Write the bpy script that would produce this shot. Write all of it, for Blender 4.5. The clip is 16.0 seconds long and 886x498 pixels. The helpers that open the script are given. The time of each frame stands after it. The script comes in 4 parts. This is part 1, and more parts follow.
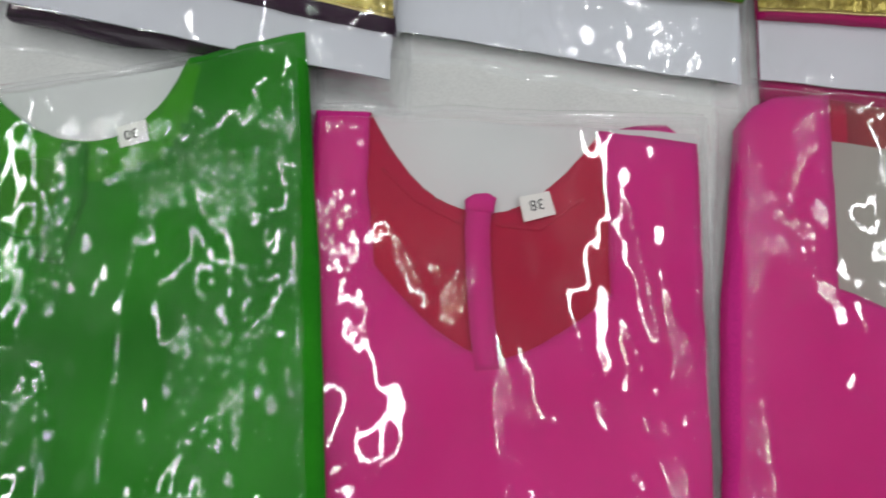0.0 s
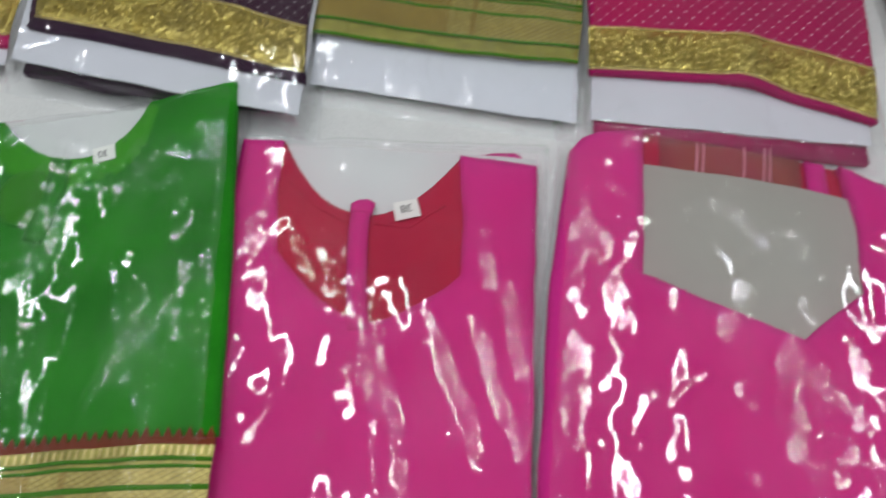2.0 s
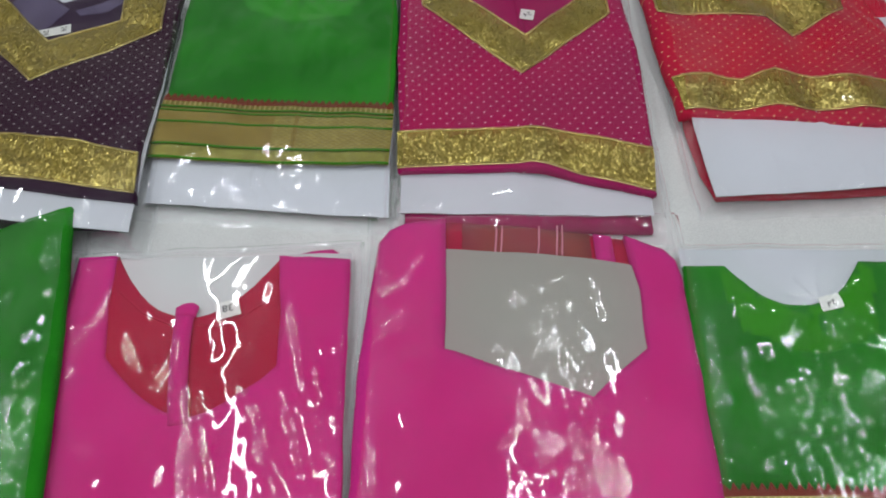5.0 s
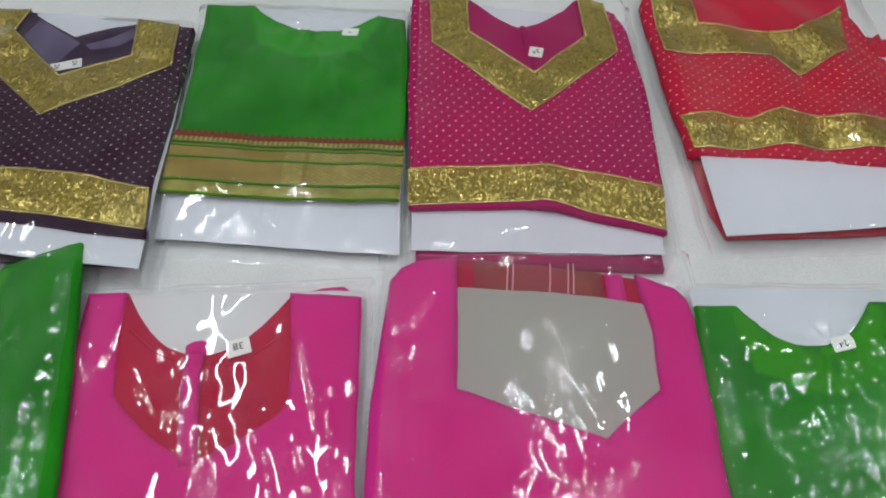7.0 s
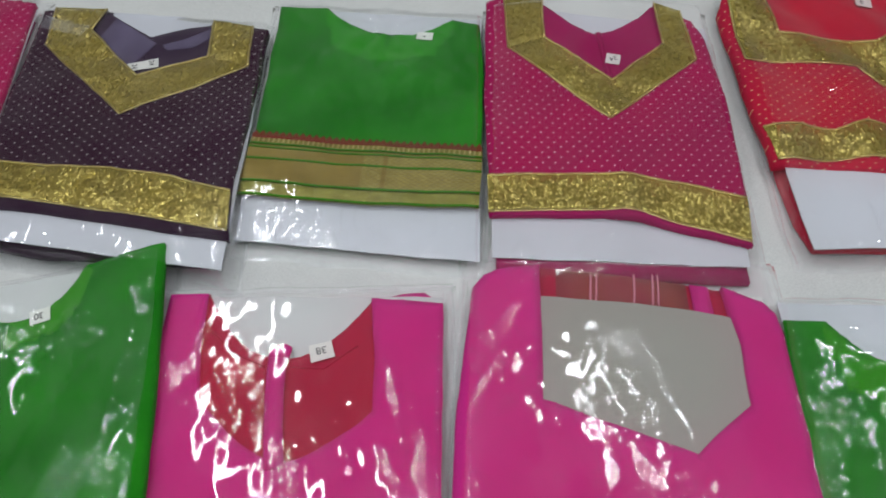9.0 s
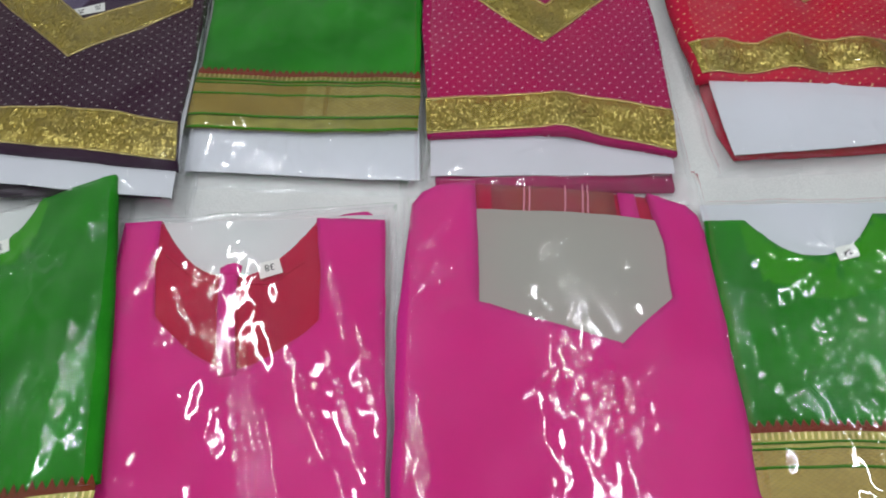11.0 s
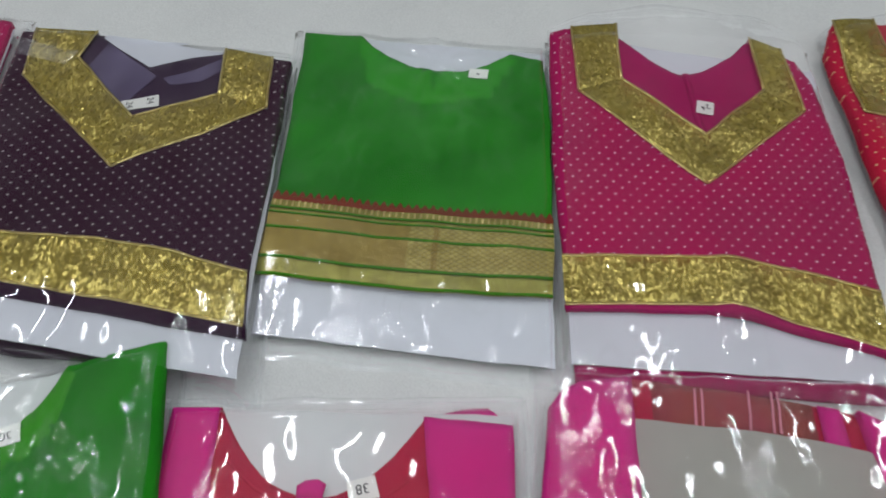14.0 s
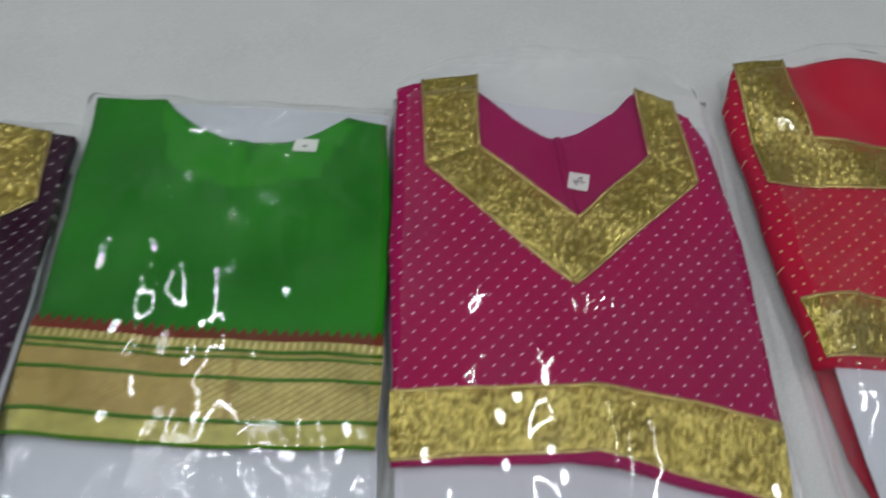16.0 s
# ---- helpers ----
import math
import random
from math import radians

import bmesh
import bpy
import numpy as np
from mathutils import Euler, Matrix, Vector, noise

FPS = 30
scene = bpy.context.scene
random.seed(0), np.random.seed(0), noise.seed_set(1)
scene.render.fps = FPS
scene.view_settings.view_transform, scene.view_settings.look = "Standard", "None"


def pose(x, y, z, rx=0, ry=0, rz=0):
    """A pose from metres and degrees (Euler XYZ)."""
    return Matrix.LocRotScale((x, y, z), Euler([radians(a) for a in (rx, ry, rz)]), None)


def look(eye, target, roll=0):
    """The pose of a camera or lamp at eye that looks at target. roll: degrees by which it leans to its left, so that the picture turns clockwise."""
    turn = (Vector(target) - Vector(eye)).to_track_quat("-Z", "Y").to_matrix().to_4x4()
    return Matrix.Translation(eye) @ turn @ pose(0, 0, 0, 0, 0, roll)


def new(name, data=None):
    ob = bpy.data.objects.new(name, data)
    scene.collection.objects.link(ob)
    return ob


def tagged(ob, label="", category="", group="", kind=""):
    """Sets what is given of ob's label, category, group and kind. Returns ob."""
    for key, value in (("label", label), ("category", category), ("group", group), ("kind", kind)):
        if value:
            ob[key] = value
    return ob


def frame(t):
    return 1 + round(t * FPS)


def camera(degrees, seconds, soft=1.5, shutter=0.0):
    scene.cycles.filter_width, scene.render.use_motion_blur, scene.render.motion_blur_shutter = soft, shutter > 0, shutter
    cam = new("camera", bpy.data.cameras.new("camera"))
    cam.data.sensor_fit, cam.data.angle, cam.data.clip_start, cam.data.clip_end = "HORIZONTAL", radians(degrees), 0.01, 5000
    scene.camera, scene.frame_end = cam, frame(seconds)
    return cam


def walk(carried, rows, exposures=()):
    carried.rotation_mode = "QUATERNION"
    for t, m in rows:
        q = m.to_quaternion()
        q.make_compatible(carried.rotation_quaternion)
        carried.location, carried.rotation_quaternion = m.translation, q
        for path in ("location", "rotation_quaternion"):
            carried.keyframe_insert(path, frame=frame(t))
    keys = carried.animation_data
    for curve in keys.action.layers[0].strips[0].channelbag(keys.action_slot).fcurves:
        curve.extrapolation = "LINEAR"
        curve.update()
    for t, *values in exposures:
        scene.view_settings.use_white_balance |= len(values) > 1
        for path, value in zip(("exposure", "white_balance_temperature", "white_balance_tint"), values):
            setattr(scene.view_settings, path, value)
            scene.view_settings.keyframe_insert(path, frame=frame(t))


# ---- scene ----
cam = camera(60.0, 16.0, soft=1.8, shutter=0.3)
PATH = [
    (0, (0.068, -0.199, 0.484), (0.152, 0.268, -1.459), 14.0),
    (0.5, (-0.001, -0.222, 0.486), (0.066, 0.264, -1.453), 13.5),
    (1, (-0.018, -0.238, 0.501), (0.049, 0.248, -1.438), 13.3),
    (1.5, (0.035, -0.3, 0.531), (0.084, 0.284, -1.381), 10.1),
    (2, (0.194, -0.325, 0.589), (0.149, 0.443, -1.257), 1.7),
    (2.5, (0.268, -0.314, 0.614), (0.235, 0.58, -1.175), 2.1),
    (3, (0.303, -0.26, 0.646), (0.235, 0.631, -1.143), 0.1),
    (3.5, (0.332, -0.27, 0.645), (0.316, 0.728, -1.088), 2.0),
    (4, (0.352, -0.311, 0.626), (0.34, 0.691, -1.105), -0.5),
    (6.3, (0.327, -0.367, 0.641), (0.315, 0.67, -1.069), -1.0),
    (6.5, (0.326, -0.362, 0.639), (0.317, 0.677, -1.07), -0.8),
    (7, (0.328, -0.344, 0.639), (0.331, 0.723, -1.053), 0.1),
    (7.5, (0.336, -0.334, 0.64), (0.328, 0.732, -1.052), -0.5),
    (8, (0.34, -0.339, 0.645), (0.335, 0.741, -1.038), -0.2),
    (8.5, (0.323, -0.344, 0.651), (0.308, 0.74, -1.029), -0.4),
    (9, (0.269, -0.338, 0.636), (0.221, 0.734, -1.052), -1.0),
    (9.5, (0.256, -0.361, 0.634), (0.209, 0.69, -1.067), -0.8),
    (10, (0.276, -0.394, 0.627), (0.224, 0.623, -1.095), -2.4),
    (10.2, (0.287, -0.402, 0.629), (0.243, 0.6, -1.102), -2.4),
    (12.3, (0.322, -0.368, 0.655), (0.33, 0.641, -1.071), -1.8),
    (12.5, (0.315, -0.352, 0.653), (0.314, 0.667, -1.068), -1.6),
    (13, (0.294, -0.329, 0.658), (0.297, 0.713, -1.049), -0.2),
    (13.5, (0.249, -0.287, 0.635), (0.266, 0.809, -1.038), 2.8),
    (14, (0.204, -0.188, 0.564), (0.177, 0.855, -1.143), 1.0),
    (14.5, (0.192, -0.124, 0.53), (0.159, 0.88, -1.199), 0.9),
    (15, (0.217, -0.113, 0.528), (0.168, 0.883, -1.205), -0.5),
    (15.5, (0.24, -0.112, 0.534), (0.213, 0.897, -1.193), 0.4),
    (16, (0.318, -0.029, 0.507), (0.36, 0.967, -1.227), 2.3),
]
walk(cam, [(t, look(eye, target, roll)) for t, eye, target, roll in PATH],
     [(0.0, -0.2, 6750, 10), (0.4, -0.2, 7100, 10), (1.2, -0.14, 7150, 10), (1.9, -0.08, 6600, 10), (2.5, 0.0, 6500, 10), (3.5, -0.13, 6500, 10), (6.5, -0.04, 6500, 10), (8.0, -0.09, 6500, 10), (9.0, -0.12, 6500, 10), (10.0, 0.07, 6500, 10),
      (12.5, -0.09, 6500, 10), (14.5, -0.2, 6450, 10), (15.5, -0.25, 6450, 10), (16.0, -0.4, 6450, 10)])

# ---------------------------------------------------------------- light
world = bpy.data.worlds.new("world")
scene.world = world
world.use_nodes = True
world.node_tree.nodes["Background"].inputs[0].default_value = (0.9, 0.95, 1.0, 1)
world.node_tree.nodes["Background"].inputs[1].default_value = 0.15


def tube_lamp(x, y, z, turn, watts, length=1.2, wide=0.045, tip=0):
    """One face of a fluorescent batten: tip 0 shines down, 180 up at the ceiling."""
    data = bpy.data.lights.new("tube_light", "AREA")
    data.shape, data.size, data.size_y, data.energy = "RECTANGLE", wide, length, watts
    data.color = (0.915, 0.96, 1.0)
    lamp = new("tube_light", data)
    lamp.matrix_world = pose(x, y, z, 0, tip, turn)
    return lamp


for row_x, row_y in ((-1.55, -0.75), (-1.55, 0.55), (-0.40, -1.10), (-0.64, 0.92), (-0.12, 0.15), (0.85, -0.95), (0.85, 0.60), (2.05, -0.75), (2.05, 0.55)):
    tube_lamp(row_x, row_y, 2.5, 3, 7.8)
for row_x, row_y in ((-0.64, 0.92), (-0.12, 0.15), (0.85, 0.60), (-1.55, 0.0)):
    tube_lamp(row_x, row_y, 2.52, 3, 0.9, tip=180)


# ---------------------------------------------------------------- materials
def mat(name):
    m = bpy.data.materials.new(name)
    m.use_nodes = True
    nt = m.node_tree
    return m, nt, nt.nodes["Principled BSDF"]


def add(nt, kind, **values):
    node = nt.nodes.new(kind)
    for key, value in values.items():
        if key in node.inputs:
            node.inputs[key].default_value = value
    return node


def math_node(nt, op, a, b=0.0):
    node = nt.nodes.new("ShaderNodeMath")
    node.operation = op
    for k, v in ((0, a), (1, b)):
        if isinstance(v, (int, float)):
            node.inputs[k].default_value = v
        else:
            nt.links.new(v, node.inputs[k])
    return node.outputs[0]


def coords(nt, turn=0.0):
    tc = nt.nodes.new("ShaderNodeTexCoord")
    mp = nt.nodes.new("ShaderNodeMapping")
    mp.inputs["Rotation"].default_value = (0, 0, radians(turn))
    nt.links.new(tc.outputs["Object"], mp.inputs["Vector"])
    return mp.outputs[0]


def noise_fac(nt, vec, scale, detail=3.0, rough=0.5):
    n = add(nt, "ShaderNodeTexNoise", Scale=scale, Detail=detail, Roughness=rough)
    nt.links.new(vec, n.inputs["Vector"])
    return n.outputs["Fac"]


def mix_col(nt, fac, a, b):
    m = nt.nodes.new("ShaderNodeMix")
    m.data_type = "RGBA"
    for k, v in (("Factor", fac), ("A", a), ("B", b)):
        socket = [s for s in m.inputs if s.name == k and (k == "Factor" or s.type == "RGBA")][0]
        if isinstance(v, (tuple, float, int)):
            socket.default_value = v if not isinstance(v, tuple) else (*v, 1)
        else:
            nt.links.new(v, socket)
    return [s for s in m.outputs if s.type == "RGBA"][0]


def ramp(nt, fac, lo, hi):
    r = nt.nodes.new("ShaderNodeMapRange")
    r.inputs["From Min"].default_value, r.inputs["From Max"].default_value = lo, hi
    nt.links.new(fac, r.inputs["Value"])
    return r.outputs[0]


def bump(nt, shader, height, distance, strength=1.0):
    b = add(nt, "ShaderNodeBump", Strength=strength, Distance=distance)
    nt.links.new(height, b.inputs["Height"])
    nt.links.new(b.outputs[0], shader.inputs["Normal"])


def weave(nt, vec, size):
    """Fine warp and weft relief."""
    sep = nt.nodes.new("ShaderNodeSeparateXYZ")
    nt.links.new(vec, sep.inputs[0])
    u = math_node(nt, "SINE", math_node(nt, "MULTIPLY", sep.outputs[0], 6.283 / size))
    v = math_node(nt, "SINE", math_node(nt, "MULTIPLY", sep.outputs[1], 6.283 / size))
    return math_node(nt, "MULTIPLY", u, v)


def cloth(name, colour, second, rough=0.75, sheen=0.25, dots=None, turn=0.0, threads=0.0011):
    m, nt, sh = mat(name)
    vec = coords(nt, turn)
    big = ramp(nt, noise_fac(nt, vec, 14, 3), 0.35, 0.7)
    base = mix_col(nt, big, colour, second)
    fine = noise_fac(nt, vec, 700, 2)
    grain = nt.nodes.new("ShaderNodeHueSaturation")
    nt.links.new(base, grain.inputs["Color"])
    nt.links.new(math_node(nt, "ADD", math_node(nt, "MULTIPLY", fine, 0.35), 0.83), grain.inputs["Value"])
    base = grain.outputs[0]
    if dots:
        tint, px, py, r = dots
        bend = nt.nodes.new("ShaderNodeVectorMath")
        bend.operation = "MULTIPLY_ADD"
        wob = add(nt, "ShaderNodeTexNoise", Scale=9.0, Detail=1.0)
        nt.links.new(vec, wob.inputs["Vector"])
        nt.links.new(wob.outputs["Color"], bend.inputs[0])
        bend.inputs[1].default_value = (0.010, 0.010, 0)
        nt.links.new(vec, bend.inputs[2])
        sep = nt.nodes.new("ShaderNodeSeparateXYZ")
        nt.links.new(bend.outputs[0], sep.inputs[0])
        found = None
        for shift in (0.0, 0.5):
            u = math_node(nt, "ADD", math_node(nt, "DIVIDE", sep.outputs[0], px), 50 + shift)
            v = math_node(nt, "ADD", math_node(nt, "DIVIDE", sep.outputs[1], py), 50 + shift)
            u = math_node(nt, "MULTIPLY", math_node(nt, "SUBTRACT", math_node(nt, "FRACT", u), 0.5), px * 0.8)
            v = math_node(nt, "MULTIPLY", math_node(nt, "SUBTRACT", math_node(nt, "FRACT", v), 0.5), py)
            a = math_node(nt, "MULTIPLY", math_node(nt, "ADD", math_node(nt, "MULTIPLY", u, 0.9), math_node(nt, "MULTIPLY", v, 0.5)), 0.72)
            b = math_node(nt, "MULTIPLY", math_node(nt, "SUBTRACT", math_node(nt, "MULTIPLY", v, 0.85), math_node(nt, "MULTIPLY", u, 0.5)), 1.3)
            d = math_node(nt, "SQRT", math_node(nt, "ADD", math_node(nt, "MULTIPLY", a, a), math_node(nt, "MULTIPLY", b, b)))
            inside = math_node(nt, "LESS_THAN", d, r)
            found = inside if found is None else math_node(nt, "MAXIMUM", found, inside)
        worn = ramp(nt, noise_fac(nt, vec, 160, 1), 0.2, 0.4)
        base = mix_col(nt, math_node(nt, "MULTIPLY", found, worn), base, tint)
    nt.links.new(base, sh.inputs["Base Color"])
    sh.inputs["Roughness"].default_value = rough
    sh.inputs["Sheen Weight"].default_value = sheen * 0.25
    sh.inputs["Specular IOR Level"].default_value = 0.12
    h = math_node(nt, "ADD", weave(nt, vec, threads), math_node(nt, "ADD", math_node(nt, "MULTIPLY", noise_fac(nt, vec, 55, 4, 0.6), 4.0), math_node(nt, "MULTIPLY", noise_fac(nt, vec, 16, 2, 0.5), 9.0)))
    bump(nt, sh, h, 0.0006, 0.5)
    return m


def zari(name, colour, second, lattice=0.0, metal=0.75, rough=0.36, relief=0.0011, turn=0.0, flakes=1000.0, tilt=0.5):
    """Gold-thread brocade: crumpled foil threads that glint one by one."""
    m, nt, sh = mat(name)
    vec = coords(nt, turn)
    big = ramp(nt, noise_fac(nt, vec, 38, 4, 0.6), 0.36, 0.66)
    base = mix_col(nt, big, colour, second)
    crumple = noise_fac(nt, vec, 190, 4, 0.65)
    base = mix_col(nt, ramp(nt, crumple, 0.45, 0.75), base, tuple(c * 1.25 for c in colour))
    h = math_node(nt, "ADD", math_node(nt, "MULTIPLY", crumple, 0.8), math_node(nt, "MULTIPLY", noise_fac(nt, vec, 70, 2), 2.2))
    if lattice:
        sep = nt.nodes.new("ShaderNodeSeparateXYZ")
        nt.links.new(vec, sep.inputs[0])
        a = math_node(nt, "ADD", sep.outputs[0], math_node(nt, "MULTIPLY", sep.outputs[1], 1.6))
        b = math_node(nt, "SUBTRACT", sep.outputs[0], math_node(nt, "MULTIPLY", sep.outputs[1], 1.6))
        line = None
        for s in (a, b):
            f = math_node(nt, "ABSOLUTE", math_node(nt, "SINE", math_node(nt, "MULTIPLY", s, 3.1416 / lattice)))
            k = math_node(nt, "LESS_THAN", f, 0.24)
            line = k if line is None else math_node(nt, "MAXIMUM", line, k)
        base = mix_col(nt, math_node(nt, "MULTIPLY", line, 0.7), base, (0.17, 0.14, 0.035))
        h = math_node(nt, "SUBTRACT", h, math_node(nt, "MULTIPLY", line, 0.5))
    nt.links.new(base, sh.inputs["Base Color"])
    sh.inputs["Metallic"].default_value = metal
    nt.links.new(math_node(nt, "ADD", math_node(nt, "MULTIPLY", crumple, 0.1), rough - 0.05), sh.inputs["Roughness"])
    b = add(nt, "ShaderNodeBump", Strength=0.8, Distance=relief)
    nt.links.new(h, b.inputs["Height"])
    thread = nt.nodes.new("ShaderNodeMapping")
    thread.inputs["Rotation"].default_value = (0, 0, 0.5)
    thread.inputs["Scale"].default_value = (1.0, 0.6, 1.0)
    nt.links.new(vec, thread.inputs["Vector"])
    cell = add(nt, "ShaderNodeTexVoronoi", Scale=flakes)
    nt.links.new(thread.outputs[0], cell.inputs["Vector"])
    lean = nt.nodes.new("ShaderNodeVectorMath")
    lean.operation = "SUBTRACT"
    nt.links.new(cell.outputs["Color"], lean.inputs[0])
    lean.inputs[1].default_value = (0.5, 0.5, 0.5)
    mix = nt.nodes.new("ShaderNodeVectorMath")
    mix.operation = "MULTIPLY_ADD"
    nt.links.new(lean.outputs[0], mix.inputs[0])
    mix.inputs[1].default_value = (tilt, tilt, 0)
    nt.links.new(b.outputs[0], mix.inputs[2])
    unit = nt.nodes.new("ShaderNodeVectorMath")
    unit.operation = "NORMALIZE"
    nt.links.new(mix.outputs[0], unit.inputs[0])
    nt.links.new(unit.outputs[0], sh.inputs["Normal"])
    return m



def paper(name, colour, rough=0.55):
    m, nt, sh = mat(name)
    vec = coords(nt)
    f = noise_fac(nt, vec, 25, 4)
    nt.links.new(mix_col(nt, f, colour, tuple(c * 0.93 for c in colour)), sh.inputs["Base Color"])
    sh.inputs["Roughness"].default_value = rough
    bump(nt, sh, noise_fac(nt, vec, 900, 2), 0.0001, 0.4)
    return m


def film(name, scale=60.0, milk=0.012, edge=0.20, rough=0.025):
    """Clear thin plastic: see-through, glossy on both faces, with folds where the sleeve lies slack."""
    m, nt, sh = mat(name)
    nt.nodes.remove(sh)
    out = nt.nodes["Material Output"]
    vec = coords(nt)
    slack = nt.nodes.new("ShaderNodeAttribute")
    slack.attribute_name = "slack"
    margin = nt.nodes.new("ShaderNodeAttribute")
    margin.attribute_name = "margin"
    bend = nt.nodes.new("ShaderNodeVectorMath")
    bend.operation = "MULTIPLY_ADD"
    wob = add(nt, "ShaderNodeTexNoise", Scale=24.0, Detail=1.0)
    nt.links.new(vec, wob.inputs["Vector"])
    nt.links.new(wob.outputs["Color"], bend.inputs[0])
    bend.inputs[1].default_value = (0.022, 0.022, 0)
    nt.links.new(vec, bend.inputs[2])
    long = nt.nodes.new("ShaderNodeMapping")
    long.inputs["Rotation"].default_value = (0, 0, 0.35)
    long.inputs["Scale"].default_value = (1.0, 0.5, 1.0)
    nt.links.new(bend.outputs[0], long.inputs["Vector"])
    soft = noise_fac(nt, bend.outputs[0], scale * 0.75, 0.0, 0.4)
    fine = noise_fac(nt, long.outputs[0], scale * 1.9, 2.0, 0.5)
    fold = math_node(nt, "ABSOLUTE", math_node(nt, "SUBTRACT", noise_fac(nt, long.outputs[0], scale * 0.8, 0.0, 0.4), 0.5))
    fold = math_node(nt, "SQRT", math_node(nt, "ADD", math_node(nt, "MULTIPLY", fold, fold), 0.0006))
    h = math_node(nt, "MULTIPLY", soft, 0.0024 * 55 / scale)
    h = math_node(nt, "ADD", h, math_node(nt, "MULTIPLY", fine, 0.0012 * 55 / scale))
    h = math_node(nt, "SUBTRACT", h, math_node(nt, "MULTIPLY", fold, 0.0026 * 55 / scale))
    h = math_node(nt, "MULTIPLY", h, slack.outputs["Fac"])
    b = add(nt, "ShaderNodeBump", Strength=1.0, Distance=1.0)
    nt.links.new(h, b.inputs["Height"])
    tr = add(nt, "ShaderNodeBsdfTransparent", Color=(0.99, 0.992, 0.994, 1))
    gl = add(nt, "ShaderNodeBsdfGlossy", Roughness=rough, Color=(1, 1, 1, 1))
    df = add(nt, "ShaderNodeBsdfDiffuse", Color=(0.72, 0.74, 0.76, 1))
    fr = add(nt, "ShaderNodeFresnel", IOR=1.5)
    nt.links.new(b.outputs[0], gl.inputs["Normal"])
    nt.links.new(b.outputs[0], fr.inputs["Normal"])
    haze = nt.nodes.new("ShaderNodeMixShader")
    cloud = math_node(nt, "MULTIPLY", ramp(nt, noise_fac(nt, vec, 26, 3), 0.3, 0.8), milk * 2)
    # Milkier towards the sleeve's margin and in slack zones.
    margin_haze = math_node(nt, "MULTIPLY", margin.outputs["Fac"], math_node(nt, "MULTIPLY", ramp(nt, noise_fac(nt, long.outputs[0], 45, 3, 0.6), 0.25, 0.75), edge))
    # Pale diffuse lines along folds: crease whitening, with wrinkle sheen painted in.
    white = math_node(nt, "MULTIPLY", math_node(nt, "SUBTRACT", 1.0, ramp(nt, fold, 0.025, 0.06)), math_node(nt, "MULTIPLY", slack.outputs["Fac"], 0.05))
    nt.links.new(math_node(nt, "ADD", math_node(nt, "ADD", cloud, white), margin_haze), haze.inputs[0])
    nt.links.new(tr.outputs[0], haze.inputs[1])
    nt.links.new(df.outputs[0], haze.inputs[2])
    top = nt.nodes.new("ShaderNodeMixShader")
    nt.links.new(math_node(nt, "MINIMUM", math_node(nt, "MULTIPLY", fr.outputs[0], 1.4), 1.0), top.inputs[0])
    nt.links.new(haze.outputs[0], top.inputs[1])
    nt.links.new(gl.outputs[0], top.inputs[2])
    nt.links.new(top.outputs[0], out.inputs["Surface"])
    return m


WHITE_DOT = (0.85, 0.60, 0.68)
# Two greens far apart: soft shading of the cloth put into its colour.
GREEN = cloth("green_silk", (0.010, 0.190, 0.007), (0.020, 0.28, 0.010), 0.6, 0.15)
GREEN_KEY = cloth("green_keyhole", (0.035, 0.26, 0.006), (0.03, 0.22, 0.006), 0.7, 0.1)
GREEN_YOKE = cloth("pale_green_yoke", (0.022, 0.30, 0.012), (0.035, 0.34, 0.012), 0.6, 0.15)
GREEN_IN = cloth("green_lining", (0.045, 0.33, 0.008), (0.035, 0.28, 0.008), 0.7, 0.1)
PINK = cloth("pink_cotton", (0.645, 0.023, 0.25), (0.70, 0.030, 0.285), 0.8, 0.2)
CRIMSON = cloth("crimson_lining", (0.52, 0.014, 0.062), (0.46, 0.012, 0.062), 0.75, 0.15)
MAGENTA = cloth("magenta_dotted_cotton", (0.47, 0.008, 0.108), (0.40, 0.007, 0.100), 0.8, 0.2, (WHITE_DOT, 0.0135, 0.0132, 0.00082), -2)
MAGENTA_IN = cloth("magenta_lining", (0.42, 0.006, 0.12), (0.36, 0.006, 0.10), 0.75, 0.15)
RED = cloth("red_dotted_cotton", (0.60, 0.014, 0.05), (0.50, 0.012, 0.055), 0.8, 0.2, ((0.8, 0.55, 0.3), 0.0125, 0.0125, 0.0008), 8)
RED_IN = cloth("red_lining", (0.62, 0.014, 0.05), (0.54, 0.012, 0.05), 0.75, 0.15)
PURPLE = cloth("purple_dotted_cotton", (0.034, 0.004, 0.022), (0.042, 0.006, 0.028), 0.8, 0.15, ((0.6, 0.55, 0.55), 0.0132, 0.0132, 0.00085), -8)
PURPLE_FOLD = cloth("purple_plain_fold", (0.030, 0.006, 0.028), (0.036, 0.008, 0.032))
PURPLE_IN = cloth("purple_lining", (0.034, 0.012, 0.040), (0.050, 0.022, 0.058), 0.5, 0.3)
PURPLE_SATIN = cloth("lilac_satin", (0.17, 0.14, 0.235), (0.06, 0.038, 0.09), 0.4, 0.3)
GOLD = zari("gold_brocade", (0.47, 0.385, 0.10), (0.365, 0.295, 0.068), metal=0.7, rough=0.23, relief=0.0008, flakes=600.0, tilt=0.5)
GOLD_BORDER = zari("gold_woven_border", (0.35, 0.325, 0.075), (0.26, 0.235, 0.05), metal=0.45, rough=0.3, relief=0.0005, tilt=0.2)
